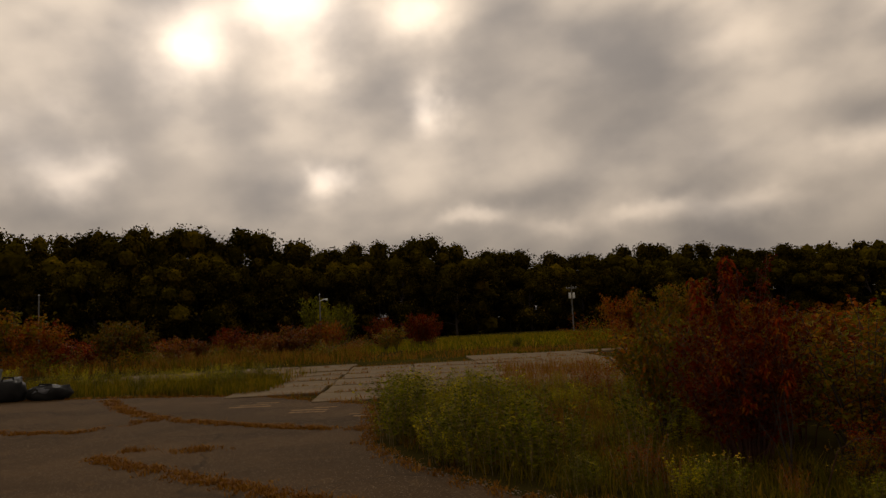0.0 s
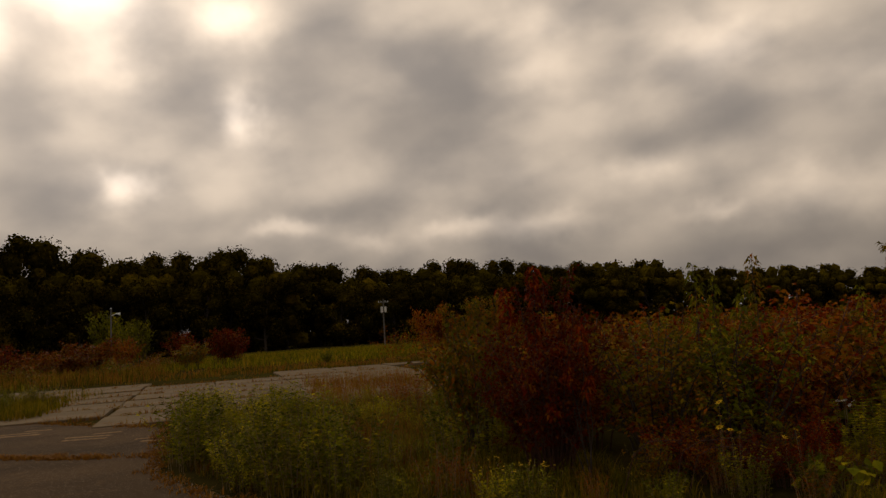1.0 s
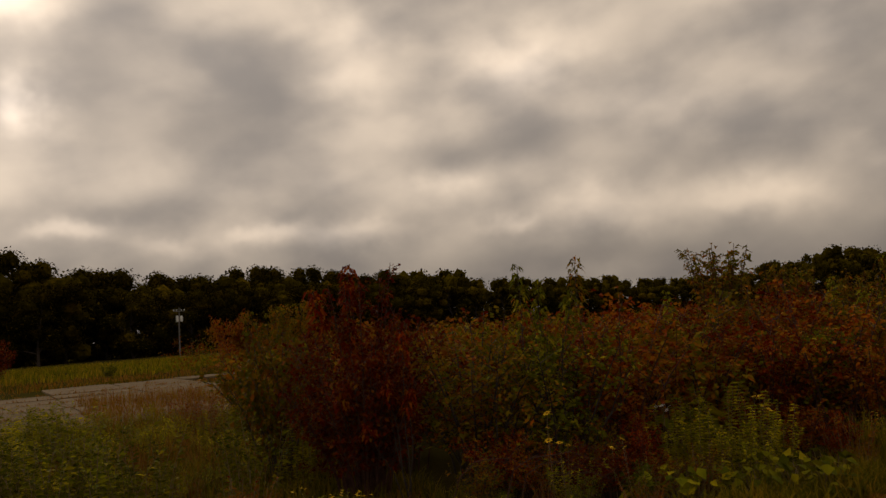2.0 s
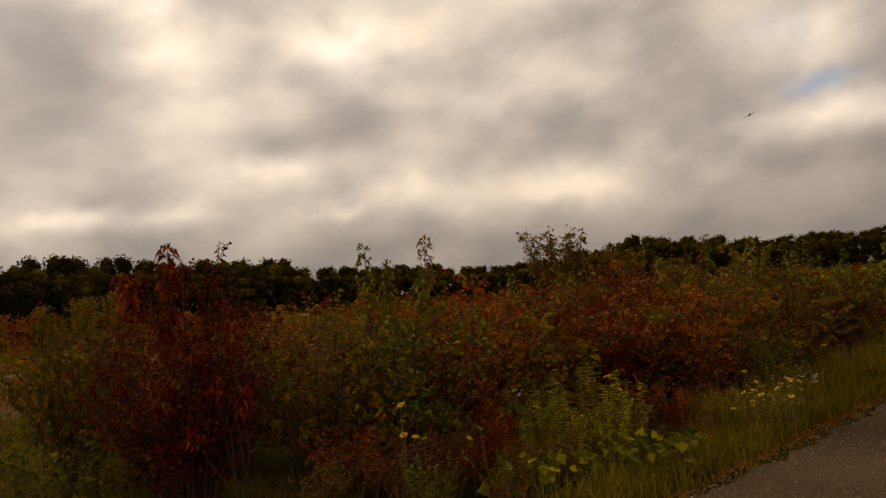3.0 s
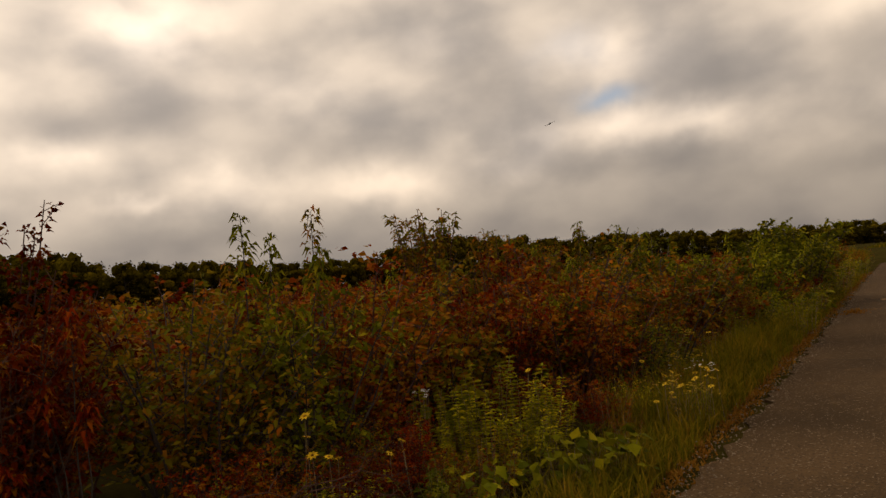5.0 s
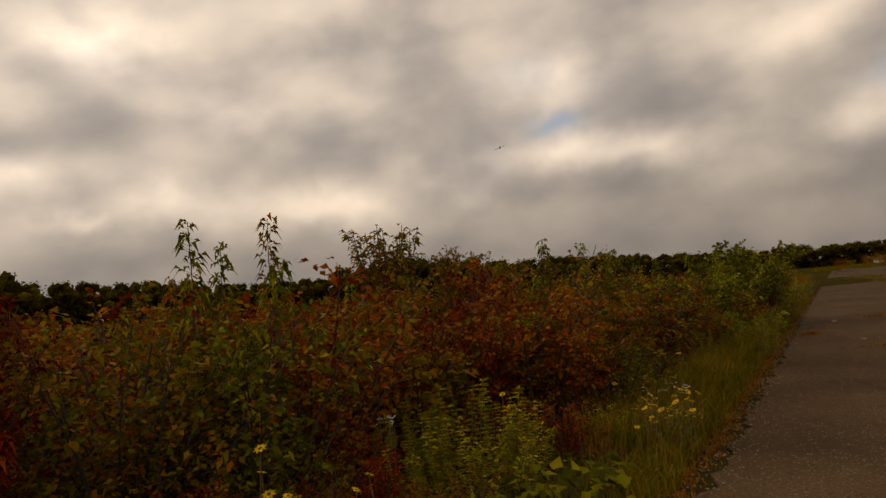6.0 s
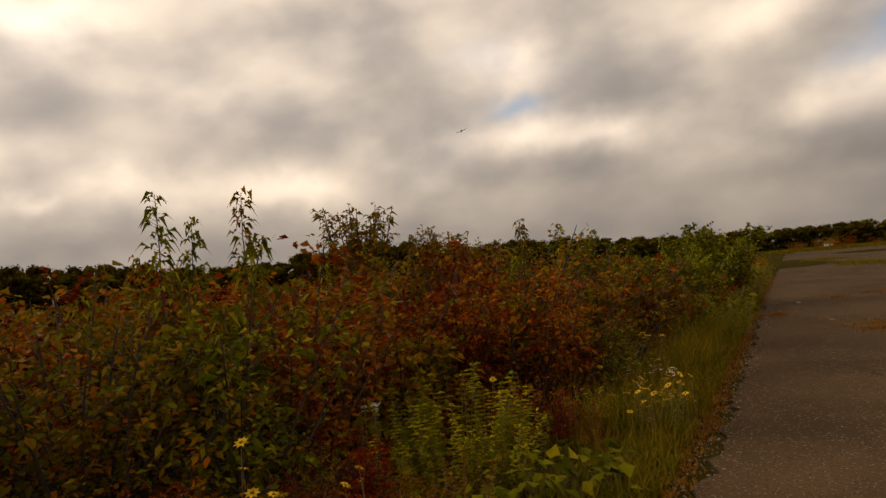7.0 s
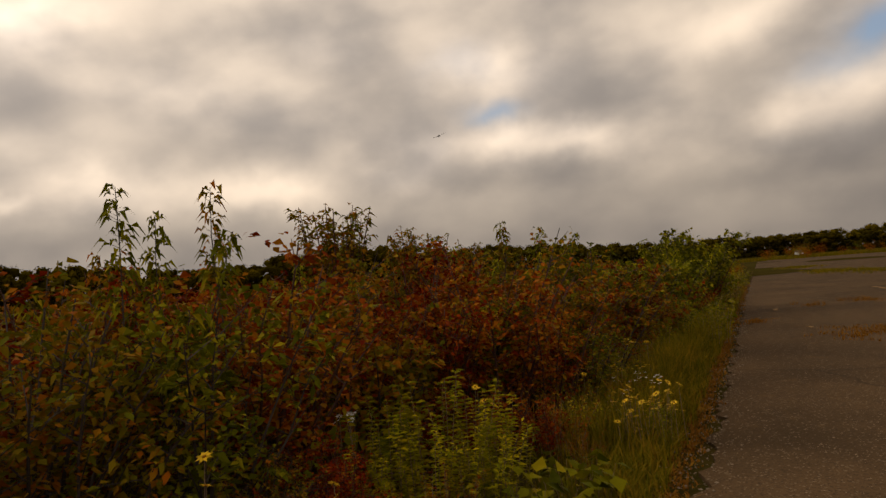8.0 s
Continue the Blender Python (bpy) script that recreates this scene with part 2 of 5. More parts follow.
MAT = {
    "ground": material("meadow_soil", [(0.25, (0.02, 0.016, 0.005)), (0.75, (0.085, 0.052, 0.016)), (0.5, (0.042, 0.034, 0.008))], 0.6, 25, 0.95, 0.6, 0.03, (0.05, 0.5, (0.055, 0.05, 0.01)), 0.0),
    "asphalt": asphalt_material(),
    "concrete": material("old_concrete", [(0.28, (0.1, 0.074, 0.044)), (0.75, (0.27, 0.205, 0.125)), (0.5, (0.17, 0.127, 0.078))], 0.9, 60, 0.9, 0.4, 0.008, (0.5, 0.58, (0.08, 0.056, 0.03)), 0.03),
    "gravel": material("gravel", [(0.3, (0.1, 0.075, 0.05)), (0.7, (0.36, 0.3, 0.23)), (0.5, (0.2, 0.15, 0.1))], 9, 60, 0.9),
    "bark": material("bark", [(0.3, (0.03, 0.022, 0.017)), (0.75, (0.1, 0.075, 0.055)), (0.5, (0.06, 0.045, 0.034))], 6, 60, 0.9, 0.7, 0.01),
    "red_twig": material("reddish_twig", [(0.3, (0.04, 0.016, 0.012)), (0.7, (0.13, 0.06, 0.035)), (0.5, (0.075, 0.033, 0.02))], 10, 80, 0.7),
    "dry_stem": material("dry_stem", [(0.3, (0.12, 0.075, 0.03)), (0.7, (0.32, 0.23, 0.12)), (0.5, (0.2, 0.14, 0.065))], 10, 80, 0.8),
    "galvanised": material("grey_weathered_wood", [(0.3, (0.1, 0.09, 0.08)), (0.7, (0.24, 0.22, 0.2)), (0.5, (0.16, 0.15, 0.13))], 3, 50, 0.7),
    "white_metal": material("painted_metal", [(0.3, (0.6, 0.6, 0.58)), (0.7, (0.8, 0.8, 0.78))], 3, 40, 0.45, 0.1, 0.002),
    "black_nylon": material("black_nylon", [(0.3, (0.003, 0.003, 0.003)), (0.7, (0.012, 0.011, 0.011))], 6, 150, 0.6, 0.4, 0.006, None, 0.25),
    "grey_cloth": material("grey_cloth", [(0.3, (0.07, 0.075, 0.085)), (0.7, (0.16, 0.165, 0.18))], 6, 120, 0.6, 0.4, 0.006),
    "paint": material("plane_paint", [(0.3, (0.05, 0.05, 0.055)), (0.7, (0.09, 0.09, 0.1))], 1, 5, 0.4, 0.0),
    "old_paint": material("worn_paint", [(0.3, (0.1, 0.07, 0.04)), (0.7, (0.36, 0.21, 0.07)), (0.5, (0.2, 0.115, 0.04))], 8, 70, 0.9),
    "roof": material("roof_shingle", [(0.3, (0.05, 0.045, 0.04)), (0.7, (0.1, 0.09, 0.08))], 2, 30, 0.9),
}
LEAF = {
    "crimson": leaf_material("crimson_leaf", [(0.1, (0.0736, 0.0059, 0.0006)), (0.95, (0.2740, 0.1174, 0.0033)), (0.4, (0.1689, 0.0147, 0.0011)), (0.62, (0.2524, 0.0351, 0.0016)), (0.8, (0.2740, 0.0830, 0.0028))], 0.26),
    "rust": leaf_material("rust_leaf", [(0.1, (0.1252, 0.0114, 0.0008)), (0.95, (0.1824, 0.1286, 0.0041)), (0.32, (0.2245, 0.0443, 0.0024)), (0.55, (0.2993, 0.0972, 0.0039)), (0.76, (0.2161, 0.1073, 0.0037))], 0.26),
    "olive": leaf_material("olive_leaf", [(0.1, (0.2939, 0.0837, 0.0034)), (0.95, (0.1382, 0.1422, 0.0046)), (0.28, (0.2591, 0.1175, 0.0046)), (0.48, (0.2070, 0.1388, 0.0046)), (0.75, (0.0948, 0.0877, 0.0031))], 0.26),
    "green": leaf_material("green_leaf", [(0.1, (0.0622, 0.0696, 0.0018)), (0.95, (0.4071, 0.3140, 0.0070)), (0.4, (0.1186, 0.1232, 0.0028)), (0.7, (0.2145, 0.1968, 0.0042))], 0.26),
    "lime": leaf_material("yellow_green_leaf", [(0.1, (0.1596, 0.1649, 0.0027)), (0.95, (0.5678, 0.4022, 0.0082)), (0.4, (0.2722, 0.2556, 0.0041)), (0.7, (0.4190, 0.3413, 0.0054))], 0.45),
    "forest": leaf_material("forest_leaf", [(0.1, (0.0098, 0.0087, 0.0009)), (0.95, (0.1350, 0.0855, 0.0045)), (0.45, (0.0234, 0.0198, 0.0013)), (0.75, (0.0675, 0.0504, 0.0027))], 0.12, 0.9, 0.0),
    "grass": leaf_material("green_grass", [(0.1, (0.0705, 0.0668, 0.0025)), (0.95, (0.2994, 0.1757, 0.0124)), (0.4, (0.1231, 0.1052, 0.0038)), (0.7, (0.1942, 0.1386, 0.0059))], 0.4),
    "straw": leaf_material("russet_grass", [(0.1, (0.1212, 0.0487, 0.0072)), (0.95, (0.1584, 0.1151, 0.0077)), (0.4, (0.2232, 0.0886, 0.0132)), (0.7, (0.1956, 0.1151, 0.0115))], 0.35),
    "tan": leaf_material("tan_grass", [(0.1, (0.1737, 0.06583, 0.007)), (0.95, (0.3232, 0.1599, 0.0175)), (0.5, (0.2484, 0.1035, 0.0105))], 0.3),
    "petal": leaf_material("yellow_petal", [(0.1, (0.6, 0.33, 0.015)), (0.95, (0.85, 0.62, 0.06)), (0.5, (0.72, 0.46, 0.02))], 0.3),
    "white": leaf_material("white_petal", [(0.1, (0.6, 0.57, 0.48)), (0.95, (0.8, 0.78, 0.68))], 0.3),
}


# ---- mesh tools ----
def rng(seed):
    return np.random.RandomState(seed)


class Build:
    """Gathers vertices and faces for one mesh."""

    def __init__(self):
        self.v, self.f, self.n = [], [], 0

    def add(self, verts, faces):
        self.v.append(np.asarray(verts, float).reshape(-1, 3))
        self.f.extend([tuple(int(i) + self.n for i in f) for f in faces])
        self.n += len(self.v[-1])

    def tube(self, pts, radii, sides=5, cap=True):
        pts = [Vector(p) for p in pts]
        rings = []
        for i, p in enumerate(pts):
            d = (pts[min(i + 1, len(pts) - 1)] - pts[max(i - 1, 0)]).normalized()
            a = d.orthogonal().normalized()
            b = d.cross(a)
            rings += [p + (a * math.cos(k * math.tau / sides) + b * math.sin(k * math.tau / sides)) * radii[i] for k in range(sides)]
        faces = [(i * sides + k, i * sides + (k + 1) % sides, (i + 1) * sides + (k + 1) % sides, (i + 1) * sides + k) for i in range(len(pts) - 1) for k in range(sides)]
        if cap:
            faces += [tuple(reversed(range(sides))), tuple(range((len(pts) - 1) * sides, len(pts) * sides))]
        self.add([tuple(r) for r in rings], faces)

    def leaves(self, p, d, n, length, width, droop=0.25, fold=0.12, coarse=False):
        """Many folded, drooping leaves: places, ways, normals (arrays of n x 3), lengths."""
        d = d / np.linalg.norm(d, axis=1)[:, None]
        s = np.cross(d, n)
        s /= np.linalg.norm(s, axis=1)[:, None] + 1e-9
        n = np.cross(s, d)
        L = np.asarray(length)[:, None]
        W = L * width
        down = np.array([0, 0, -1.0]) * droop * L
        tip = p + d * L + down
        k = len(p)
        base = np.arange(k)
        if coarse:
            l, r = p + d * L * 0.45 + s * W - n * fold * L, p + d * L * 0.45 - s * W - n * fold * L
            v = np.stack([p, l, tip, r], 1).reshape(-1, 3)
            q = base * 4
            f = np.stack([q, q + 1, q + 2, q + 3], 1)
        else:
            mid = p + d * L * 0.5 + down * 0.15
            l, r = p + d * L * 0.42 + s * W + n * fold * L, p + d * L * 0.42 - s * W + n * fold * L
            v = np.stack([p, l, mid, r, tip], 1).reshape(-1, 3)
            q = base * 5
            f = np.concatenate([np.stack([q, q + 1, q + 2], 1), np.stack([q, q + 2, q + 3], 1), np.stack([q + 1, q + 4, q + 2], 1), np.stack([q + 2, q + 4, q + 3], 1)])
        self.add(v, f.tolist())

    def box(self, lo, hi, slope=0.0):
        x0, y0, z0 = lo
        x1, y1, z1 = hi
        v = [(x0, y0, z0), (x1, y0, z0), (x1, y1, z0), (x0, y1, z0), (x0, y0, z1), (x1, y0, z1), (x1, y1, z1), (x0, y1, z1)]
        self.add(v, [(3, 2, 1, 0), (4, 5, 6, 7), (0, 1, 5, 4), (1, 2, 6, 5), (2, 3, 7, 6), (3, 0, 4, 7)])

    def mesh(self, name, mat, smooth=False):
        me = bpy.data.meshes.new(name)
        me.from_pydata(np.concatenate(self.v).tolist() if self.v else [], [], self.f)
        me.materials.append(mat)
        if smooth:
            me.polygons.foreach_set("use_smooth", [True] * len(me.polygons))
        me.update()
        return me


def part(name, build, mat, parent=None, label="", smooth=False):
    ob = new(name, build.mesh(name, mat, smooth))
    ob.parent = parent
    if label:
        ob["label"] = label
    return ob


def thing(name, label, category, group="", kind=""):
    return tagged(new(name), label, category, group, kind)


def at(x, y, z=None, turn=0.0, size=1.0, tall=None):
    return Matrix.LocRotScale((x, y, ground_z(x, y) if z is None else z), Euler((0, 0, radians(turn))), (size, size, tall or size))


def smooth01(v, lo, hi):
    t = min(1.0, max(0.0, (v - lo) / (hi - lo)))
    return t * t * (3 - 2 * t)


def ground_z(x, y):
    """Height of the open ground: level near the pavement, falling a little to the wood in the north."""
    z = -0.03 - 0.8 * smooth01(y, 38, 105) * smooth01(-x, -120, -30)
    far = smooth01(math.hypot(x, y), 20, 60)
    return z + far * 0.12 * noise.noise((x * 0.09, y * 0.09, 0.0))


# ---- ground and pavement ----
def build_ground():
    b = Build()
    axis = [0.0]
    step = 1.5
    while axis[-1] < 1800:
        axis.append(axis[-1] + step)
        step *= 1.07
    axis = [-a for a in reversed(axis[1:])] + axis
    n = len(axis)
    verts = [(x + 4, y + 12, ground_z(x + 4, y + 12)) for y in axis for x in axis]
    faces = [(j * n + i, j * n + i + 1, (j + 1) * n + i + 1, (j + 1) * n + i) for j in range(n - 1) for i in range(n - 1)]
    b.add(verts, faces)
    tagged(part("ground", b, MAT["ground"], smooth=True), "dry meadow soil with sparse olive and brown growth", "ground", kind="structure")


EDGE = [(-60, -40), (175, -40), (175, 4.5), (60, 4.66), (25, 4.7), (12, 4.64), (7.2, 4.62), (5.4, 4.68), (4.2, 4.95), (3.1, 5.5), (2.0, 6.1), (0.6, 6.8), (-0.6, 8.6), (-1.3, 10.2), (-1.75, 13), (-1.9, 15.5), (-5.4, 18.8), (-9.7, 20.2), (-16, 21.6), (-60, 27)]


def jagged(outline, step, amount, seed):
    """The outline cut into short lengths, each corner a little off the line."""
    r = rng(seed)
    out = []
    for (x0, y0), (x1, y1) in zip(outline, outline[1:] + outline[:1]):
        length = math.hypot(x1 - x0, y1 - y0)
        near = math.hypot((x0 + x1) / 2, (y0 + y1) / 2) < 45
        k = max(1, int(length / (step if near else step * 12)))
        for i in range(k):
            f = i / k
            o = r.normal(0, amount) if near else 0
            out.append((x0 + (x1 - x0) * f - (y1 - y0) / length * o, y0 + (y1 - y0) * f + (x1 - x0) / length * o))
    return out


def build_apron():
    bm = bmesh.new()
    face = bm.faces.new([bm.verts.new((x, y, 0.0)) for x, y in jagged(EDGE, 0.16, 0.035, 3)])
    face.normal_update()
    if face.normal.z < 0:
        face.normal_flip()
    ext = bmesh.ops.extrude_face_region(bm, geom=[face])
    for v in ext["geom"]:
        if isinstance(v, bmesh.types.BMVert):
            v.co.z = 0.0
    for v in face.verts:
        v.co.z = -0.12
    bmesh.ops.triangulate(bm, faces=bm.faces[:])
    me = bpy.data.meshes.new("asphalt_apron")
    bm.to_mesh(me)
    me.materials.append(MAT["asphalt"])
    tagged(new("asphalt_apron", me), "brown-grey weathered asphalt of a disused airfield", "pavement", kind="structure")


def asphalt_end(x):
    """How far north the asphalt reaches at x, west of its corner."""
    return 15.5 if x > -1.9 else 15.5 - 0.94 * (x + 1.9) if x > -5.4 else 18.8 - 0.33 * (x + 5.4)


def build_slabs():
    """Old concrete slabs north of the asphalt, sunk and tilted, with open joints."""
    base = thing("concrete_pavement", "pale cracked concrete slabs with weeds in the joints", "pavement", kind="structure")
    r = rng(11)
    cut = Build()
    c = 0.06
    cut.add([(-0.5 + c / 9, -0.5, 0), (0.5, -0.5 + c / 7, 0), (0.5 - c / 5, 0.5, 0), (-0.5, 0.5 - c / 6, 0), (-0.5 + c / 9, -0.5, -0.18), (0.5, -0.5 + c / 7, -0.18), (0.5 - c / 5, 0.5, -0.18), (-0.5, 0.5 - c / 6, -0.18),
             (-0.47, -0.47, 0.012), (0.47, -0.475, 0.012), (0.468, 0.47, 0.012), (-0.472, 0.468, 0.012)],
            [(8, 9, 10, 11), (0, 1, 9, 8), (1, 2, 10, 9), (2, 3, 11, 10), (3, 0, 8, 11), (4, 5, 1, 0), (5, 6, 2, 1), (6, 7, 3, 2), (7, 4, 0, 3)])
    me = cut.mesh("slab", MAT["concrete"])
    turn = radians(4)
    for i in range(-11, 9):
        for j in range(0, 8):
            x = i * 2.45 + r.normal(0, 0.03)
            y = 17.6 + j * 2.2 + r.normal(0, 0.04)
            X, Y = x * math.cos(turn) - (y - 20) * math.sin(turn), 20 + x * math.sin(turn) + (y - 20) * math.cos(turn)
            front = 27.5 if X < -6.2 else asphalt_end(X) + 0.75
            if X < -15 or X > 6.5 or Y < front or Y > (31.5 if X < -3.5 else 29 if X < -0.5 else 34.5):
                continue
            ob = new("slab", me)
            ob.parent = base
            ob.matrix_basis = Matrix.LocRotScale((X, Y, 0.02 + r.uniform(-0.012, 0.02)), Euler((r.normal(0, 0.007), r.normal(0, 0.006), turn + r.normal(0, 0.006))), (2.42, 2.08, 1))


def grass_tuft(b, x, y, z, r, count, height, spread, width=0.006, lean=0.35):
    """Blades of grass from one foot: each a narrow bent strip of two quads."""
    a = r.uniform(0, math.tau, count)
    q = np.sqrt(r.uniform(0, 1, count)) * spread
    p = np.stack([x + np.cos(a) * q, y + np.sin(a) * q, np.full(count, z)], 1)
    g = r.uniform(0, math.tau, count)
    h = height * r.uniform(0.5, 1.15, count)
    out = lean * r.uniform(0.2, 1.3, count) * h
    way_ = np.stack([np.cos(g), np.sin(g), np.zeros(count)], 1)
    side = np.stack([-np.sin(g), np.cos(g), np.zeros(count)], 1) * width
    up_ = np.array([0, 0, 1.0])
    m = p + way_ * (out * 0.3)[:, None] + up_ * (h * 0.6)[:, None]
    t = p + way_ * out[:, None] + up_ * h[:, None]
    v = np.stack([p - side, p + side, m - side * 0.8, m + side * 0.8, t], 1).reshape(-1, 3)
    k = np.arange(count) * 5
    b.add(v, np.stack([k, k + 1, k + 3, k + 2], 1).tolist() + np.stack([k + 2, k + 3, k + 4], 1).tolist())


def scatter_grass(name, label, spots, mat, seed, count=14, height=0.35, spread=0.12, width=0.006, lean=0.35):
    r = rng(seed)
    b = Build()
    for x, y, s in spots:
        z = ground_z(x, y)
        if name == "crack_grass":
            z = 0.0
        grass_tuft(b, x, y, z, r, count, height * s, spread, width, lean)
    tagged(part(name, b, mat), label, "grass", kind="stuff")


build_ground()
build_apron()
build_slabs()

# ---- plants ----
def unit(a):
    return a / (np.linalg.norm(a, axis=1)[:, None] + 1e-9)


def shrub_meshes(seed, h, spread, stems, twigs, leaves, size, width=0.3, shoots=0, droop=0.35, coarse=False, upright=0.5):
    """Stems and foliage of a many-stemmed shrub."""
    r = rng(seed)
    wood, leafy = Build(), Build()
    P, D = [], []
    for i in range(stems + shoots):
        shoot = i >= stems
        a = r.uniform(0, math.tau)
        q = spread * math.sqrt(r.uniform(0.02, 1)) * (0.45 if shoot else 1)
        top = h * (r.uniform(0.86, 0.99) if shoot else r.uniform(0.55, 0.86) * (1 - 0.25 * (q / spread) ** 2))
        foot = np.array([math.cos(a) * q * 0.3, math.sin(a) * q * 0.3, 0.0])
        tip = np.array([math.cos(a) * q, math.sin(a) * q, top])
        pts = []
        for k in range(6):
            f = k / 5
            w = foot * (1 - f ** (1 / upright * 0.8)) + tip * f ** (1 / upright * 0.8)
            w = np.array([w[0], w[1], top * f]) + r.normal(0, 0.02, 3) * h * f * (1 - f)
            pts.append(w)
        wood.tube(pts, [0.011 * h / 2 * (1.15 - k / 5) + 0.0015 for k in range(6)], 4, False)
        pts = np.array(pts)
        for j in range(twigs if not shoot else twigs // 2):
            f = r.uniform(0.12, 0.97) ** 0.75
            k = min(4, int(f * 5))
            o = pts[k] + (pts[k + 1] - pts[k]) * (f * 5 - k)
            g = r.uniform(0, math.tau)
            L = h * r.uniform(0.07, 0.2) * (1.25 - 0.7 * f) * (0.5 if shoot else 1.0)
            e = o + np.array([math.cos(g) * L, math.sin(g) * L, L * r.uniform(0.1, 1.0)])
            if j % 2 or not coarse:
                wood.tube([o, e], [0.004, 0.0014], 3, False)
            for u in np.linspace(0.15, 1, max(2, leaves)):
                P.append(o + (e - o) * u)
                D.append((e - o) + r.normal(0, 0.6, 3) * L)
        if shoot:
            for u in np.linspace(0.45, 0.99, 46):
                k = min(4, int(u * 5 - 1e-6))
                o = pts[k] + (pts[k + 1] - pts[k]) * (u * 5 - k)
                g = r.uniform(0, math.tau)
                P.append(o)
                D.append(np.array([math.cos(g), math.sin(g), 0.35]))
    P, D = np.array(P), np.array(D)
    P = P + r.normal(0, 0.014, P.shape) * h / 2
    N = r.normal(0, 1, P.shape) * 0.6 + np.array([0, 0, 1.0])
    leafy.leaves(P, unit(D), N, size * r.uniform(0.6, 1.25, len(P)), width, droop, 0.1, coarse)
    return wood, leafy


TEMPLATES = {}


def plant(key, m):
    """Puts one more plant of a kind: the first is the model itself, the others are copies of it."""
    ob, used = TEMPLATES[key]
    if used:
        return copy_thing(ob, m @ Matrix.Diagonal([1 / a for a in ob.scale] + [1]))
    TEMPLATES[key][1] = True
    ob.matrix_basis = m
    return ob


def add_shrub(key, name, label, leaf, wood, group, **shape):
    ob = thing(name, label, "shrub", group)
    w, f = shrub_meshes(**shape)
    part("branchwork", w, MAT[wood], ob)
    part("foliage", f, LEAF[leaf], ob)
    TEMPLATES[key] = [ob, False]


SHRUBS = {
    "crimson": ("dense crimson-leaved shrub in autumn colour among weeds", "red_twig"),
    "rust": ("rust-brown and olive shrub with thin upright stems", "red_twig"),
    "olive": ("olive-green shrub turning brown in the thicket", "bark"),
    "green": ("fresh green leafy shrub in the thicket", "bark"),
}
for kind, (label, wood) in SHRUBS.items():
    for v in range(3):
        add_shrub(f"{kind}{v}", "shrub", label, kind, wood, f"{kind} shrubs", seed=20 + v + 10 * len(kind), h=1.65, spread=0.62 + 0.1 * v, stems=14, twigs=18, leaves=10, size=0.048, width=0.3, coarse=True)
    for v in range(2):
        add_shrub(f"far_{kind}{v}", "shrub", label, kind, wood, f"{kind} shrubs", seed=60 + v + 10 * len(kind), h=1.7, spread=0.95, stems=16, twigs=18, leaves=7, size=0.085, width=0.32, coarse=True)
    add_shrub(f"mid_{kind}", "shrub", label, kind, wood, f"{kind} shrubs", seed=90 + len(kind), h=1.7, spread=0.95, stems=20, twigs=22, leaves=7, size=0.07, width=0.4, coarse=True)

# saplings with leafy shoots that stand above the thicket
add_shrub("sapling_red", "sapling", "tall slender sapling with drooping reddish leaves on bare shoots", "olive", "red_twig", "saplings", seed=5, h=2.5, spread=0.85, stems=16, twigs=20, leaves=5, size=0.085, width=0.24, shoots=18, droop=0.7)
add_shrub("big_crimson", "shrub", "large deep-red rounded shrub beside green weeds", "crimson", "red_twig", "", seed=6, h=2.25, spread=0.95, stems=40, twigs=26, leaves=9, size=0.056, width=0.3, shoots=9, droop=0.4)


def add_shoot(key, leaf, label, seed, h, bushy, low=0.64):
    """A thin leader with drooping leaves, bare below."""
    r = rng(seed)
    ob = thing("sapling", label, "sapling", "saplings")
    w, f = Build(), Build()
    P, D = [], []
    for i in range(bushy):
        lean = r.normal(0, 0.045, 2) * (i > 0)
        top = h * (1 - 0.13 * i * r.uniform(0.6, 1.2))
        pts = [np.array([lean[0] * k * 1.2 + 0.02 * math.sin(k * 1.3 + i), lean[1] * k * 1.2 + 0.015 * math.cos(k), top * k / 7]) for k in range(8)]
        w.tube(pts, [0.010 - 0.0011 * k for k in range(8)], 4, False)
        pts = np.array(pts)
        for u in np.linspace(low, 0.995, 60):
            k = min(6, int(u * 7))
            g = r.uniform(0, math.tau)
            L = 0.085 * (1.15 - u) * r.uniform(0.4, 2.6)
            o = pts[k] + (pts[k + 1] - pts[k]) * (u * 7 - k)
            e = o + np.array([math.cos(g), math.sin(g), 0.5]) * L
            w.tube([o, e], [0.002, 0.001], 3, False)
            for _ in range(2):
                P.append(e + r.normal(0, 0.012, 3))
                D.append(np.array([math.cos(g), math.sin(g), 0.25]) + r.normal(0, 0.35, 3))
    P, D = np.array(P), unit(np.array(D))
    N = r.normal(0, 0.4, P.shape) + np.array([0, 0, 1.0])
    f.leaves(P, D, N, 0.075 * r.uniform(0.6, 1.25, len(P)), 0.22, 0.85, 0.08)
    part("branchwork", w, MAT["bark"], ob)
    part("foliage", f, LEAF[leaf], ob)
    TEMPLATES[key] = [ob, False]


add_shoot("shoot_olive", "green", "slim sapling leader with drooping olive leaves", 7, 2.15, 3)
add_shoot("shoot_red", "olive", "slim sapling leader with drooping brown-olive leaves", 8, 2.2, 1)
add_shoot("shoot_crimson", "crimson", "slim sapling leaders with drooping dark red leaves", 10, 2.05, 5, 0.8)
add_shoot("shoot_green", "green", "slim sapling leader with drooping green leaves", 9, 2.1, 2)


